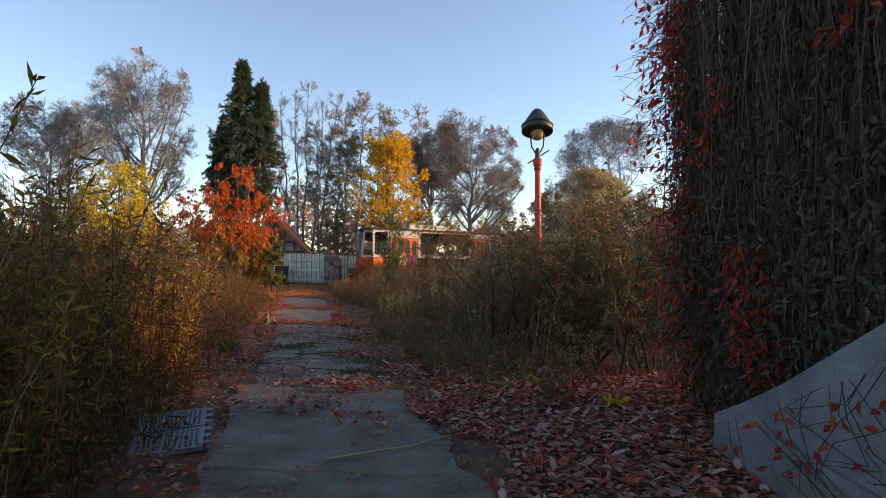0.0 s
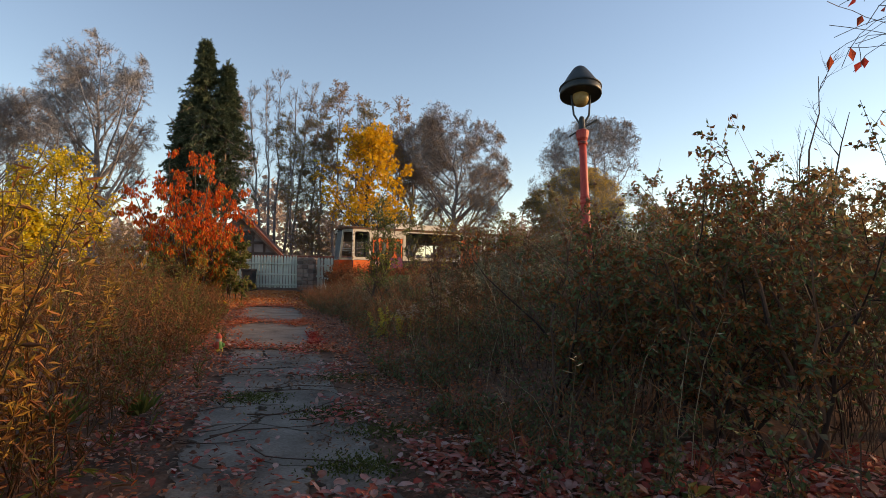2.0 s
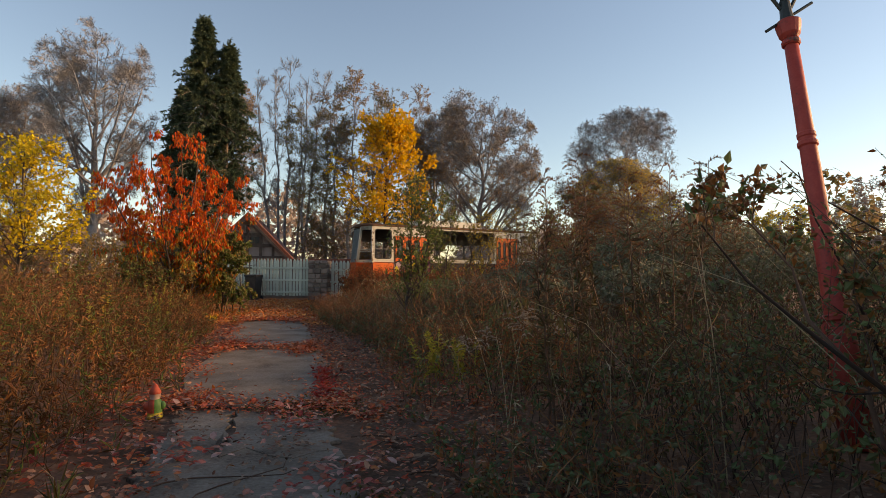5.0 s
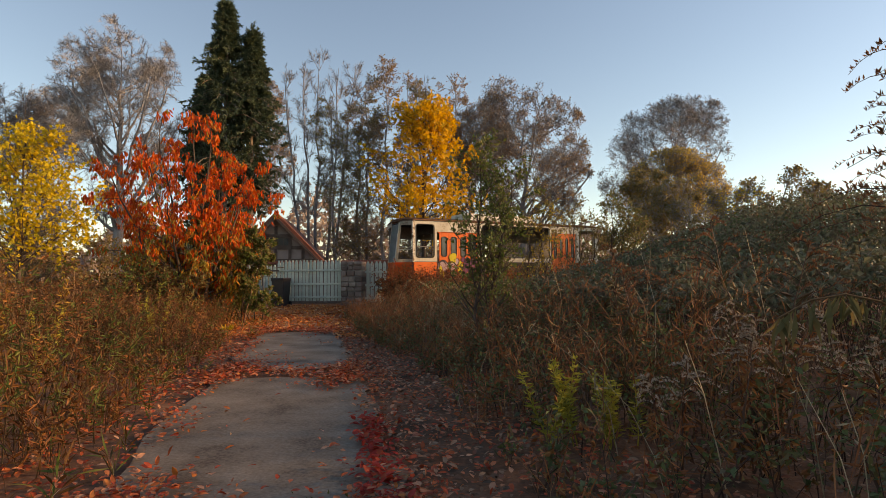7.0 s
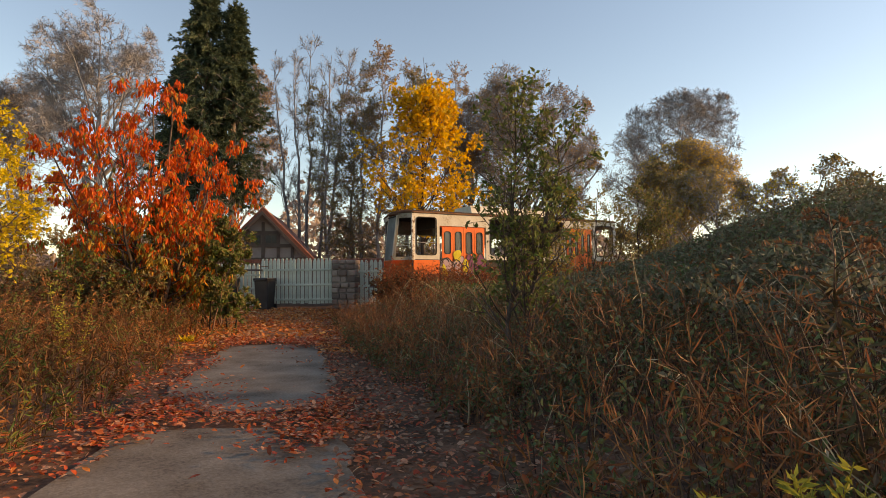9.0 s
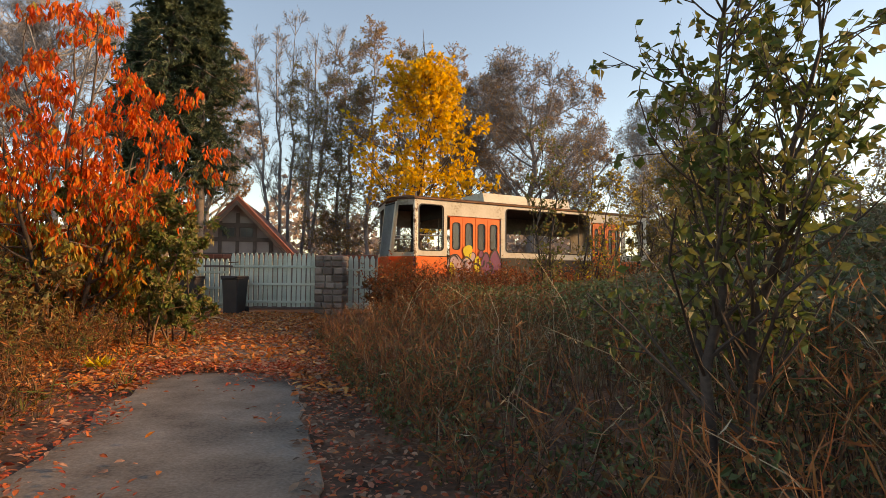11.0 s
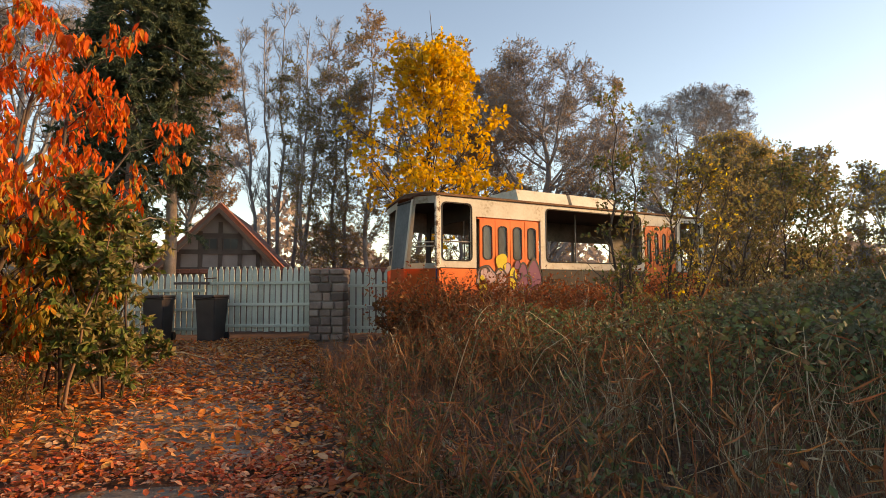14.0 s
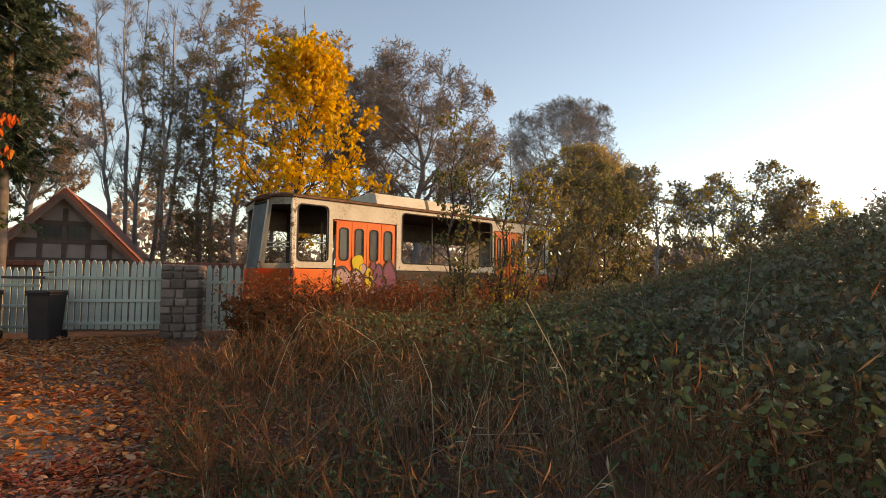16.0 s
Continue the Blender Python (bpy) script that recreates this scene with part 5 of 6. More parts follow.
goldenrods(((-0.55, 12.0, 1.95), (-0.35, 12.25, 2.2), (-0.15, 12.0, 2.25), (0.05, 12.3, 2.35), (0.25, 12.1, 2.35), (0.45, 12.5, 2.5), (0.65, 12.3, 2.45), (0.8, 12.7, 2.4), (0.1, 12.8, 2.2), (1.2, 13.2, 2.3), (1.7, 13.6, 2.3), (-0.5, 13.4, 1.5), (-0.9, 14.4, 1.4), (3.6, 10.6, 2.5), (4.2, 11.8, 2.6), (3.9, 9.2, 2.4)), "tall dark goldenrod with feathery seed plumes", (leafy("dark_plumes", (0.12, 0.055, 0.03), (0.22, 0.1, 0.05), (0.28, 0.14, 0.07)), leafy("dark_hanging_leaves", (0.05, 0.045, 0.022), (0.12, 0.065, 0.032), (0.075, 0.085, 0.035), (0.17, 0.07, 0.03), translucent=0.2)), 1.0, 0.026, 75, 0.12)
goldenrods(((-5.3, 9.3, 1.9), (-4.2, 7.9, 1.8), (-4.8, 11.0, 1.7), (-6.2, 12.6, 1.7), (-3.6, 6.2, 2.1), (-6.9, 15.5, 1.5), (-3.1, 4.6, 2.2), (-2.6, 3.6, 2.0), (-2.2, 3.3, 1.8), (-2.0, 3.9, 1.7), (-2.5, 4.4, 1.9), (-2.9, 5.2, 2.0), (-3.4, 5.4, 2.1), (-2.6, 5.6, 1.7), (-3.0, 6.3, 1.8), (-3.9, 6.8, 2.0), (-3.4, 7.4, 1.7), (-2.9, 3.9, 2.1), (-2.3, 4.9, 1.6), (-4.4, 8.8, 1.8)), "dry brown goldenrod with drooping plumes", (leafy("tan_plumes", (0.16, 0.09, 0.04), (0.3, 0.17, 0.08), (0.22, 0.11, 0.05)), L_GOLD_BRIGHT), 0.6, 0.026, 110, 0.12)
L_LIME = leafy("yellow_green_leaves", (0.3, 0.29, 0.05), (0.42, 0.38, 0.06), (0.2, 0.22, 0.045))
def leafy_stem(x, y, h, seed):
    g = r_(seed)
    t = thing("leafy_goldenrod", "fresh yellow-green goldenrod with pointed leaves", "plant", None, "yellow-green goldenrods")
    for k in range(3):
        P, Rr = stem(g, x + g.normal() * 0.06, y + g.normal() * 0.06, 0, h * g.uniform(0.8, 1), 0.005, tuple(g.normal(size=2) * 0.14), 6, 0.01, 0.3)
        mesh_of("stem", *tubes(P, Rr, 4), L_LIME, t)
        u = g.uniform(0.15, 1.0, 70)
        c, w = along(np.repeat(P, 70, 0), u)
        d = unit(np.column_stack([g.normal(size=(70, 2)), g.uniform(0.1, 0.7, 70)]))
        tagged(mesh_of("leaf_spray", *blades(c, d, 0.085 * (1.15 - 0.6 * u), 0.014, g), L_LIME, t), kind="stuff")


for i, (x, y, h) in enumerate(((-7.35, 18.3, 1.1), (-7.05, 18.0, 1.0), (-1.62, 13.86, 0.5), (-1.45, 13.9, 0.68), (-1.25, 13.85, 0.5), (-1.12, 13.95, 0.48), (-6.4, 15.2, 0.9))):
    leafy_stem(x, y, h, 140 + i)
goldenrods(((-0.95, 13.2, 0.72), (-0.72, 13.3, 0.88), (-0.45, 13.3, 0.98), (-0.3, 13.0, 0.9)), "silvery-seeded goldenrod gone over", (leafy("silver_seed", (0.3, 0.25, 0.2), (0.45, 0.4, 0.34), (0.3, 0.24, 0.18)), L_RUST), 0.42, 0.02)

# a goldenrod bent over, its leaves hanging in a row
bent = thing("bent_goldenrod", "arching goldenrod stem with long hanging olive and orange leaves", "plant")
u = np.linspace(0, 1, 10)
P = np.column_stack([0.2 - 1.15 * u, 12.35 - 0.15 * u, 0.1 + 0.95 * np.sin(u * 2.0)])[None]
mesh_of("stem", *tubes(P, np.linspace(0.008, 0.003, 10)[None], 5), STALK, bent, True)
c, w = along(np.repeat(P, 60, 0), R.uniform(0.2, 1, 60))
mesh_of("leaves", *blades(c, unit(R.normal(size=c.shape) * 0.3 + np.array([0, 0, -1.0])), 0.14 * R.uniform(0.6, 1.2, 60), 0.022, R), L_OLIVE, bent)

# shrubs round the end of the lane
def bush(name, label, x, y, h, rad, mats, seed, per=5, leaf=0.09):
    g = r_(seed)
    return tree(name, label, x, y, [stem(g, x + g.normal() * 0.25, y + g.normal() * 0.25, 0, h * g.uniform(0.7, 1.0), 0.02, tuple(g.normal(size=2) * rad * 0.55), 6, 0.02, 0.2) for _ in range(9)], [
        dict(count=9, t0=0.1, t1=1, length=rad * 0.6, angle=50, up=0.3, wob=0.15, seg=3, thin=0.5, rmin=0.004),
        dict(count=5, t0=0.1, t1=1, length=rad * 0.28, angle=45, up=0.1, wob=0.18, seg=1, rmin=0.003)], STALK_DARK, [(m, per, leaf, leaf * 0.6, 0.4) for m in mats], "bushes", "bush")


bush("elder_bush", "green-leaved elder bush under the cherry tree", -9.4, 24.6, 2.4, 1.1, (L_GREEN, L_OLIVE), 91, 5, 0.12)
bush("elder_bush", "yellowing bush at the foot of the cherry", -9.1, 21.6, 1.3, 1.0, (L_GOLD, L_OLIVE), 92, 5, 0.09)
bush("elder_bush", "leafy green elder at the cherry's foot", -8.3, 23.8, 2.5, 0.75, (L_GREEN, L_OLIVE), 97, 14, 0.1)
bush("elder_bush", "gold weeds bushed round the cherry stems", -9.9, 21.8, 1.6, 1.0, (L_GOLD, L_GREEN), 98, 6, 0.07)
bush("elder_bush", "russet bush before the tram front", -4.6, 27.3, 1.0, 0.8, (L_RUST, L_GOLD), 96, 4, 0.09)
for i, (x, y, h) in enumerate(((-17, 30, 2.6), (-19.5, 27, 2.4), (-15.5, 35, 3.2), (-22, 32, 3.0), (6.0, 34, 2.6), (9.5, 31, 2.8), (12.5, 27, 3.0), (8, 12, 2.6), (7.2, 16, 2.7), (4.9, 10.6, 2.5), (5.4, 13.4, 2.7), (-24.5, 36, 4.4), (-29, 34, 4.2), (-20.5, 37, 4.0))):
    bush("thicket_bush", "brown leafy bush on the edge of the yard", x, y, h, 1.8, (L_OLIVE, L_BROWN), 110 + i, 4, 0.11)

for i, (x, y, h) in enumerate(((1.1, 8.9, 1.5), (1.7, 8.3, 1.8), (2.3, 7.8, 1.9), (1.3, 9.7, 1.9), (2.0, 9.3, 2.1), (3.3, 10.3, 2.7), (3.8, 8.8, 2.6), (3.0, 12.0, 2.5), (4.2, 11.6, 2.9))):
    bush("thicket_bush", "dark tangled bush on the bramble bank", x, y, h, 0.9 if h < 2.2 else 1.2, (L_DARK, L_RUST), 130 + i, 6, 0.055)

# burdock heads against the sky
def burdock(x, y, h, seed):
    g = r_(seed)
    t = thing("burdock_plant", "dead burdock with round dark burrs", "plant", None, "burdocks")
    P, Rr = stem(g, x, y, 0, h, 0.012, (0.25, 0.1), 8, 0.02, 0.3)
    Q, S = fork(g, P, Rr, 10, 0.4, 1.0, 0.6, 45, 0.4, 0.1, 3, 0.5, 0.4, 0.004)
    mesh_of("stalk", *joined([tubes(P, Rr, 5), tubes(Q, S, 4)]), STALK_DARK, t)
    for q in Q:
        for k in range(2):
            bm = bmesh.new()
            bmesh.ops.create_icosphere(bm, subdivisions=2, radius=0.015)
            for i, v in enumerate(bm.verts):
                v.co *= 1.25 if i % 2 else 0.85
            b = part("burr", bm, STALK_DARK, t)
            b.location = Vector(q[-1 - k]) + Vector((0, 0, 0.015))


burdock(0.5, 8.5, 1.7, 3)
burdock(0.8, 8.65, 1.65, 4)

# ---- creeper on the old wall ----
n = 5800
yy, zt = R.uniform(1.2, 6.75, n), R.uniform(0.9, 4.4, n)
ln = R.uniform(0.6, 2.4, n)
x = 2.8 - 0.2 * R.random(n) ** 2 - 0.3 * smooth(2.4, 4.2, zt) * R.random(n)
seg = 4
s = np.linspace(0, 1, seg + 1)
P = np.stack([x[:, None] + R.normal(size=(n, seg + 1)) * 0.04, yy[:, None] + np.cumsum(R.normal(size=(n, seg + 1)) * 0.055, 1), np.maximum(zt[:, None] - ln[:, None] * s, 0.02)], -1)
creeper = thing("wall_creeper", "mass of dead and red creeper hanging on the old wall", "creeper", None, "", "stuff")
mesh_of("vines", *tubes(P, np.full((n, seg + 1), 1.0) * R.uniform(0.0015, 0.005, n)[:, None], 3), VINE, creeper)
# loose sprays off the wall's end and top
n = 900
base = np.column_stack([R.uniform(2.45, 2.9, n), 6.15 + R.random(n) * np.where(np.arange(n) < 250, 1.1, 0.5), np.where(np.arange(n) < 250, R.uniform(2.6, 4.5, n), R.uniform(0.5, 4.5, n))])
d = unit(np.column_stack([-R.random(n) * 0.7 - 0.1, R.random(n) * 0.5 - 0.2, R.normal(size=n) * 0.5]))
pts = [base]
for i in range(5):
    d = unit(d + R.normal(size=d.shape) * 0.25 + np.array([0, 0, -0.16]))
    pts.append(pts[-1] + d * 0.11)
Q = np.stack(pts, 1)
mesh_of("sprays", *tubes(Q, np.full((n, 6), 0.0025), 3), VINE, creeper)
idx = np.arange(n)
c, w = along(Q[idx], R.uniform(0.2, 1, len(idx)))
mesh_of("red_leaves", *blades(c, unit(w * 0.3 + R.normal(size=c.shape) * 0.5 + np.array([0, 0, -0.9])), 0.1 * R.uniform(0.6, 1.2, len(c)), 0.045, R), L_RED, creeper)
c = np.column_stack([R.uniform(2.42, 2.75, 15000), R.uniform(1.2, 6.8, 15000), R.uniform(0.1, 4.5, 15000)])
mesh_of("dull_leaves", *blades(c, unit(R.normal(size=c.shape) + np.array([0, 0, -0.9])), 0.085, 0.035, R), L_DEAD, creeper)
keep = np.array([noise.noise((b * 1.3, z * 1.3, 2)) for _, b, z in c]) > 0.4
c = c[keep] + np.array([-0.07, 0, 0])
mesh_of("red_leaf_patches", *blades(c, unit(R.normal(size=c.shape) * 0.7 + np.array([-0.3, 0, -0.9])), 0.085, 0.04, R), L_RED, creeper)

# runners and leaves over the cement sheet
n = 22
yy = R.uniform(2.4, 4.9, n)
P = np.stack([np.stack([2.17 - 0.02 * R.random(n), yy + k * 0.16 * R.normal(size=n), np.maximum(0.02, (5.3 - yy) * 0.42 - k * 0.16 + 0.05)], -1) for k in range(5)], 1)
mesh_of("sheet_runners", *tubes(P, np.full((n, 5), 0.0028), 3), VINE, creeper)
c = P[:, 1:4].reshape(-1, 3) + np.array([-0.02, 0, 0])
mesh_of("sheet_leaves", *blades(c, unit(R.normal(size=c.shape) * 0.6 + np.array([-0.3, 0, -0.6])), 0.07, 0.035, R), L_RED, creeper)

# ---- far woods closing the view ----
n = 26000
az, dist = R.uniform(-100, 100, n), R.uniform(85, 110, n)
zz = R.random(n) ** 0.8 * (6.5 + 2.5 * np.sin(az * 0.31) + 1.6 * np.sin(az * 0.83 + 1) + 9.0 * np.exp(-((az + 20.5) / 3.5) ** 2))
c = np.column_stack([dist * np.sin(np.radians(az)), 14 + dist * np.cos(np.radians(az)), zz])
# The mist on the woods is only their pale leaf colour.
woods = thing("far_woods", "woods along the horizon in a haze-pale colour", "woods", None, "", "stuff")
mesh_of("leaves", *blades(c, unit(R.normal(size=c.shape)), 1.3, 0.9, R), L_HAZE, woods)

# ---- fallen leaves ----
def litter(name, label, xy, mat, size, rng, z=0.012):
    n = len(xy)
    c = np.column_stack([xy, np.maximum(ground_z(xy[:, 0], xy[:, 1]), 0.022 * ((xy[:, 0] > left_edge(xy[:, 1])) & (xy[:, 0] < right_edge(xy[:, 1])))) + z + 0.004 + rng.random(n) ** 2 * 0.03])
    d = unit(np.column_stack([rng.normal(size=(n, 2)), rng.normal(size=n) * 0.22]))
    t = thing(name, label, "leaves", None, "", "stuff")
    S = unit(np.cross(d, np.array([0, 0, 1.0]) + rng.normal(size=(n, 3)) * 0.25))
    U = np.cross(S, d)
    L = (size * rng.uniform(0.55, 1.35, n))[:, None]
    W = L * rng.uniform(0.4, 0.7, n)[:, None]
    V = np.stack([c, c + d * L * 0.3 + S * W * 0.42 + U * L * 0.1, c + d * L * 0.68 + S * W * 0.38 + U * L * 0.14, c + d * L + U * L * 0.05, c + d * L * 0.68 - S * W * 0.38 + U * L * 0.12, c + d * L * 0.3 - S * W * 0.42 + U * L * 0.08], 1)
    mesh_of("fallen_leaf_scatter", V.reshape(-1, 3), np.arange(n * 6).reshape(n, 6), mat, t)


def patchy(rng, xy, scale, lo, hi):
    v = np.array([noise.noise((a * scale, b * scale, 11)) for a, b in xy])
    return xy[rng.random(len(xy)) < smooth(lo, hi, v)]


on_path = lambda x, y: (x > left_edge(y) - 0.5) & (x < right_edge(y) + 0.5)
litter("fallen_leaves", "carpet of orange and red leaves at the end of the lane", scatter(R, 30000, -13, -3.5, 20.0, 31, lambda x, y: ((y > 21.5 + 0.5 * np.sin(x * 2.1)) | (x < left_edge(y) + 0.1) | (x > right_edge(y) - 0.1)) & (x < right_edge(y) + 0.7) & (x > left_edge(y) - 2.2 - 0.25 * (y - 20))), L_LITTER, 0.085, R)
litter("fallen_leaves", "red and pale fallen leaves by the creeper wall", scatter(R, 13000, -0.6, 2.75, 2.0, 8.0, lambda x, y: (x > right_edge(y) + 0.05 + 0.25 * np.sin(y * 3))), L_LITTER_WALL, 0.08, R)
litter("fallen_leaves", "red leaf drifts among the broken slabs", patchy(R, scatter(R, 15000, -6, 1, 5.2, 12.6, on_path), 1.3, -0.02, 0.3), L_LITTER_WALL, 0.065, R)
litter("fallen_leaves", "red leaves in drifts on the concrete", patchy(R, scatter(R, 12000, -8, 2, 3, 22, on_path), 1.15, 0.05, 0.4), L_LITTER_RED, 0.052, R)
litter("fallen_leaves", "brown crumbled leaves over the broken concrete", patchy(R, scatter(R, 14000, -6, 0, 6.4, 12.8, on_path), 1.4, -0.1, 0.4), L_LITTER_BROWN, 0.045, R)
litter("fallen_leaves", "scattered leaves on the concrete", scatter(R, 420, -8, 2, 1, 22, on_path), L_LITTER, 0.055, R)
litter("fallen_leaves", "brown leaf litter under the brambles", scatter(R, 60000, -8, 4, 3, 26, lambda x, y: (x > right_edge(y) - 0.1) & (x < right_edge(y) + 3.0)), L_LITTER_BROWN, 0.055, R)
litter("fallen_leaves", "red-brown leaf litter beside the slabs", scatter(R, 66000, -9, 1, 7.5, 27, lambda x, y: (x > right_edge(y) - 0.0 - 0.24 * np.abs(np.sin(y * 1.6) * np.sin(y * 0.5))) & (x < right_edge(y) + 1.5)), L_LITTER_RED, 0.048, R)
litter("fallen_leaves", "red leaf litter along the weeds", scatter(R, 56000, -10, 0, 2, 22, lambda x, y: (x < left_edge(y) + np.where(y < 12, 0.12, 0.09) + np.where(y < 7.2, 0.12, np.where(y < 12, 0.42, 0.24)) * np.abs(np.sin(y * 1.9) * np.sin(y * 0.7 + 1))) & (x > left_edge(y) - 0.8)), L_LITTER_RED, 0.055, R)

for y0, n in ((16.4, 1100), (21.4, 1300), (12.4, 900)):
    p = np.column_stack([R.uniform(left_edge(y0) - 0.3, right_edge(y0) + 0.3, n), y0 + R.normal(size=n) * 0.16])
    litter("fallen_leaves", "drift of red leaves in the joint between slabs", p, L_LITTER_RED, 0.052, R)
for y0, y1 in ((12.5, 16.2), (16.6, 21.3), (21.5, 24.4)):
    for e, s in ((left_edge, 1), (right_edge, -1)):
        for yy in (y0, y1):
            n = 420
            p = np.column_stack([e(yy) + s * np.abs(R.normal(size=n)) * 0.28, yy + (1 if yy == y0 else -1) * np.abs(R.normal(size=n)) * 0.32 - 0.05])
            litter("fallen_leaves", "red leaves heaped on a slab corner", p, L_LITTER_RED, 0.052, R)

t = R.random(420)
litter("fallen_leaves", "streak of bright red creeper leaves across the slab", np.column_stack([-2.95 + 0.45 * t + R.normal(size=420) * 0.07, 14.4 - 1.7 * t + R.normal(size=420) * 0.06]), L_RED, 0.06, R)
p = np.column_stack([-0.85 + R.normal(size=300) * 0.3, 6.65 + R.normal(size=300) * 0.2])
litter("fallen_leaves", "drift of red and pale leaves on broken concrete", p, L_LITTER_WALL, 0.085, R)
# moss at the broken edges
L_MOSS = leafy("green_moss", (0.07, 0.085, 0.02), (0.12, 0.13, 0.03), (0.16, 0.15, 0.045), translucent=0.1)
for x, y, w in ((-1.3, 8.7, 0.22), (-0.75, 8.2, 0.2), (-0.9, 7.4, 0.16), (-2.3, 9.2, 0.18), (-1.5, 10.3, 0.2), (-2.6, 12.5, 0.25)):
    n = 900
    c = np.column_stack([x + R.normal(size=n) * w, y + R.normal(size=n) * w * 0.7, np.full(n, 0.012)])
    moss = thing("moss_patch", "low patch of yellow-green moss on broken concrete", "moss", None, "moss patches", "stuff")
    mesh_of("moss", *blades(c, unit(np.column_stack([R.normal(size=(n, 2)), np.full(n, 0.9)])), 0.03 * R.uniform(0.5, 1.3, n), 0.014, R), L_MOSS, moss)
# small plants on the litter near the start
def low_plant(name, label, x, y, n, ln, wd, mat, seed, lift=0.5):
    g = r_(seed)
    t = thing(name, label, "plant")
    d = unit(np.column_stack([g.normal(size=(n, 2)), np.full(n, lift)]))
    mesh_of("leaf", *blades(np.column_stack([np.full(n, x), np.full(n, y), np.full(n, 0.02)]) + d * 0.04, d, ln * g.uniform(0.7, 1.2, n), wd, g), mat, t)


low_plant("yellow_seedling", "small bright yellow-leaved seedling in red leaves", 1.8, 6.2, 9, 0.13, 0.09, L_LEMON, 5)
low_plant("dock_plant", "low dock with broad green leaves", 1.0, 6.8, 5, 0.3, 0.13, L_GREEN, 6, 0.25)
low_plant("green_clump", "fresh green leafy weed in the verge", -3.3, 8.0, 60, 0.3, 0.03, L_GREEN, 9, 0.9)
low_plant("green_clump", "green nettles growing by the path", -2.9, 8.4, 40, 0.22, 0.04, L_GREEN, 10, 1.4)
low_plant("yellow_weed", "yellowing weed among leaves by the cherry", -7.6, 21.3, 26, 0.16, 0.05, L_LEMON, 11, 0.6)

# ---- dead sticks and runners on the path ----
def stick(pts, r, label, mat=STALK):
    P = np.array(pts, float)[None]
    k = P.shape[1]
    t = thing("fallen_branch", label, "branch", None, "fallen branches")
    mesh_of("stem", *tubes(P, np.linspace(r, r * 0.4, k)[None], 5), mat, t, True)


stick([(-0.45, 4.45, 0.035), (-0.2, 4.6, 0.04), (0.05, 4.75, 0.035), (0.25, 5.0, 0.03), (0.6, 5.25, 0.03)], 0.012, "thin pale stick lying on concrete", STRAW)
for i in range(34):
    x, y = -2.2 - 0.31 * (8.5 - 6.4) + R.uniform(-0.2, 1.9), R.uniform(7.6, 11.8)
    a = R.uniform(-1.5, 1.5)
    pts = [(x + k * 0.16 * math.cos(a + 0.25 * math.sin(k + i)), y + k * 0.16 * math.sin(a + 0.25 * math.sin(k + i)), 0.03 + 0.012 * math.sin(k * 1.7 + i)) for k in range(7)]
    stick(pts, 0.006, "thin dark runner lying across the concrete", STALK_DARK)

stick([(-9.6, 25.6, 0.02), (-9.5, 25.9, 0.16), (-9.2, 26.3, 0.24), (-8.8, 26.8, 0.2), (-8.4, 27.0, 0.05)], 0.018, "pale bent hose lying on leaves", STRAW)
stick([(-9.5, 24.9, 0.04), (-9.1, 25.3, 0.06), (-8.6, 25.5, 0.05), (-8.2, 25.9, 0.03)], 0.014, "pale stick lying among fallen leaves", STRAW)

# ---- concrete slabs ----
lane = tagged(new("pavement"), "broken old concrete slab path", "path", "", "structure")
rs = random.Random(12)


def crack(y, jag, n=9):
    """A jagged line across the lane: shares of its width, and places."""
    return [(k / (n - 1), y + (rs.uniform(-jag, jag) if jag else 0)) for k in range(n)]


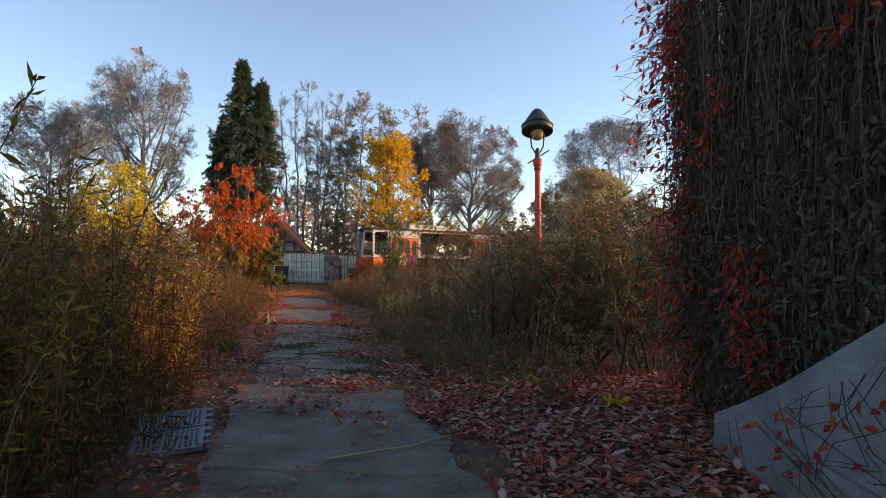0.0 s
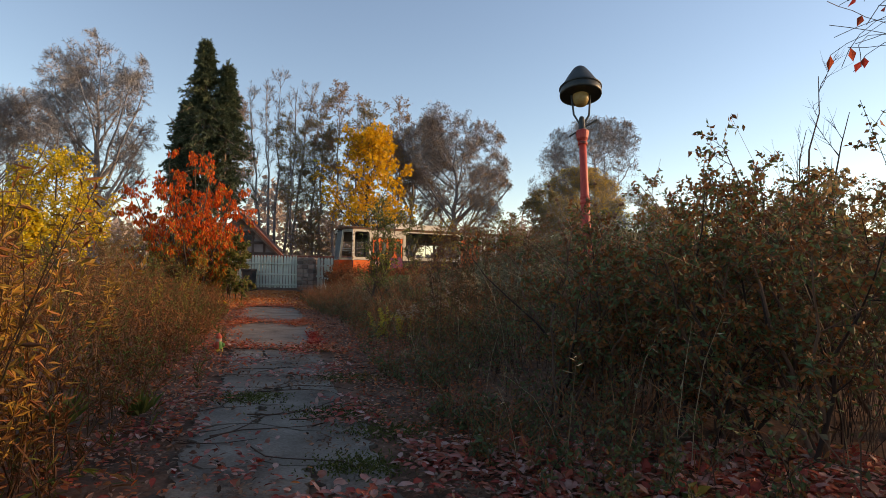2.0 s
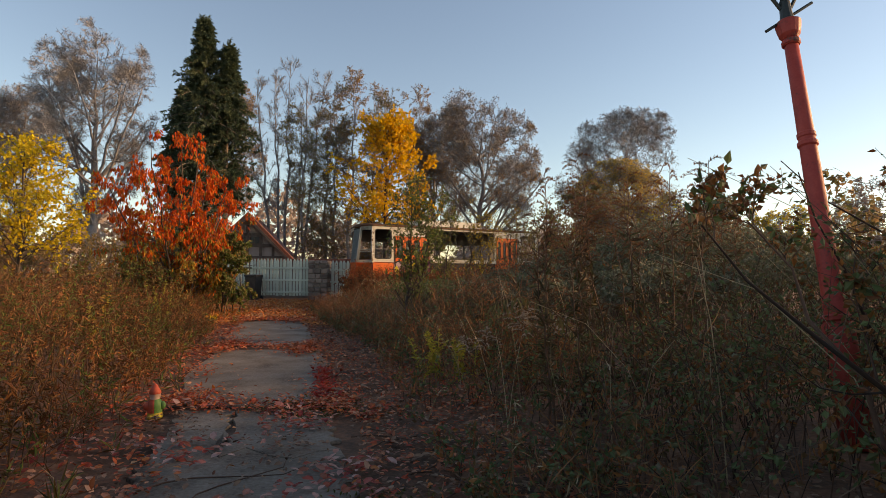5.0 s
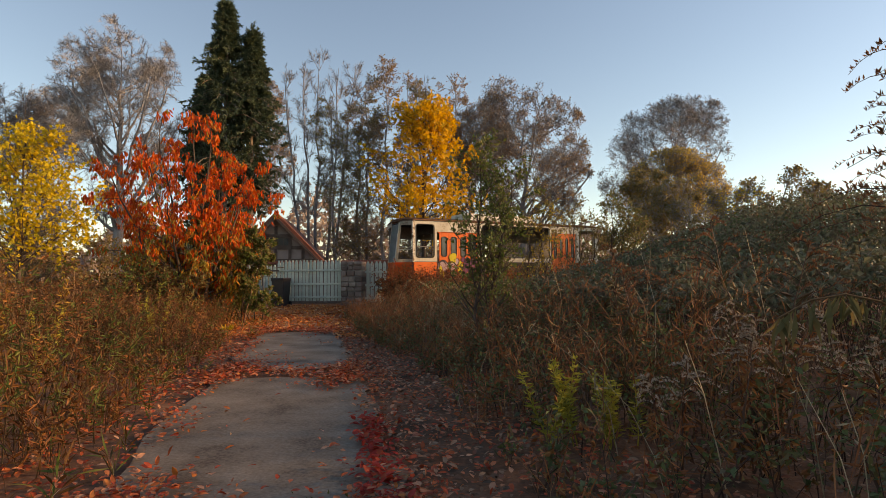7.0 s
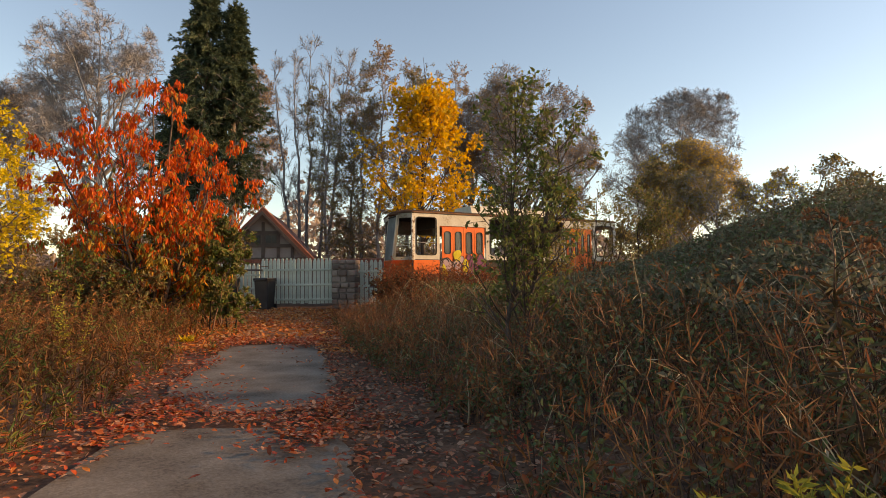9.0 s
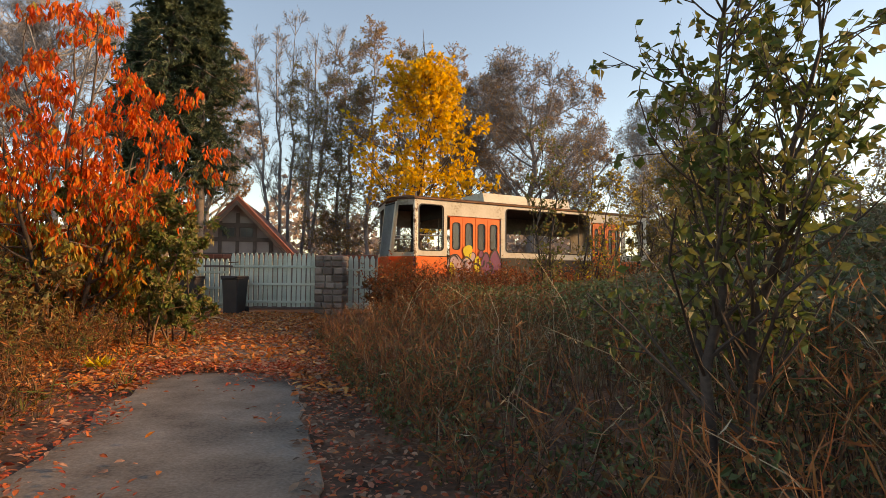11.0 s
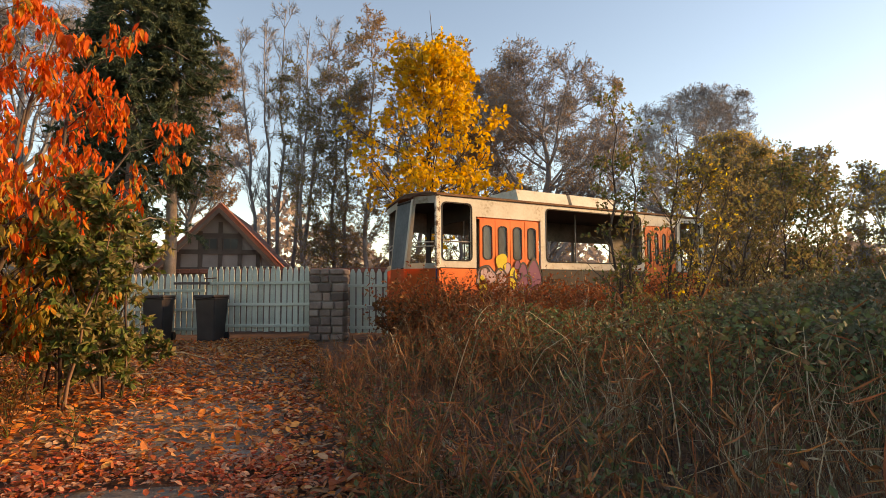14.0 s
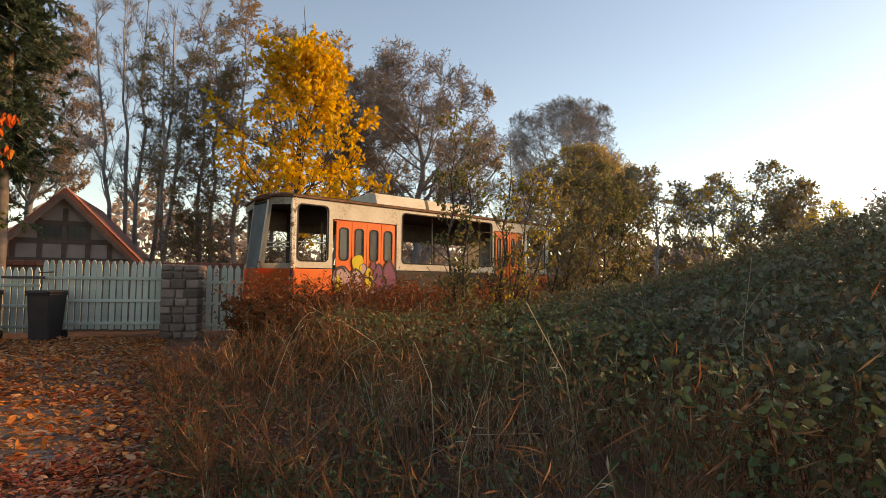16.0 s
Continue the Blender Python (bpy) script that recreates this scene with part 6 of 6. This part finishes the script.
def slab(lo, hi, a, b, s0=0.0, s1=1.0, gap=0.012, round_=0.1):
    """The piece between two cracks and two shares of the lane's width."""
    def at(s, y):
        x0, x1 = left_edge(y) + a, right_edge(y) - b
        return x0 + (x1 - x0) * s, y
    low = [p for p in lo if s0 - 0.01 <= p[0] <= s1 + 0.01]
    top = [p for p in hi if s0 - 0.01 <= p[0] <= s1 + 0.01]
    side1 = [(s1 + rs.uniform(-0.055, 0.02), low[-1][1] + (top[-1][1] - low[-1][1]) * k / 14) for k in range(1, 14)]
    side0 = [(s0 + rs.uniform(-0.02, 0.055), low[0][1] + (top[0][1] - low[0][1]) * k / 14) for k in range(13, 0, -1)]
    ring = low + side1 + top[::-1] + side0
    pts = [at(*p) for p in ring]
    cx, cy = sum(p[0] for p in pts) / len(pts), sum(p[1] for p in pts) / len(pts)
    rad = max(math.hypot(x - cx, y - cy) for x, y in pts)
    out = []
    for x, y in pts:
        d = math.hypot(x - cx, y - cy)
        k = 1 - gap / d - round_ * max(0, d / rad - 0.8)
        out.append((cx + (x - cx) * k, cy + (y - cy) * k))
    bm = bmesh.new()
    tilt = rs.uniform(-0.006, 0.006), rs.uniform(-0.003, 0.003)
    t = [bm.verts.new((x, y, 0.014 + tilt[0] * (x - cx) + tilt[1] * (y - cy))) for x, y in out]
    m = [bm.verts.new((cx + (x - cx) * 1.012, cy + (y - cy) * 1.012, v.co.z - 0.012)) for (x, y), v in zip(out, t)]
    l = [bm.verts.new((x, y, -0.09)) for x, y in out]
    bm.faces.new(t)
    n = len(t)
    for u, v in ((t, m), (m, l)):
        for i in range(n):
            j = (i + 1) % n
            bm.faces.new((u[i], u[j], v[j], v[i]))
    part("slab", bm, CONCRETE, lane)


cuts = ((-2.5, 0.02), (1.4, 0.02), (4.3, 0.03), (6.6, 0.05), (7.4, 0.12), (8.2, 0.14), (8.9, 0.13), (9.7, 0.14), (10.4, 0.13), (11.2, 0.14), (12.35, 0.05))
lines = [crack(y, j) for y, j in cuts]
for k, (lo, hi) in enumerate(zip(lines, lines[1:])):
    inset = 0.05 if k < 3 else 0.14 + 0.2 * rs.random()
    mid = (0, 0.375, 0.5, 0.625)[k % 4] if k > 2 else 0
    if mid:
        slab(lo, hi, inset, inset, 0.0, mid, 0.006, 0.08)
        slab(lo, hi, inset, inset, mid, 1.0, 0.006, 0.08)
    else:
        slab(lo, hi, inset, inset, 0.0, 1.0, 0.015, 0.04)
for y0, y1 in ((12.5, 16.2), (16.6, 21.3), (21.5, 24.4), (24.6, 27.5)):
    slab(crack(y0, 0.03), crack(y1, 0.03), 0.0, 0.0, 0.0, 1.0, 0.01, 0.55)
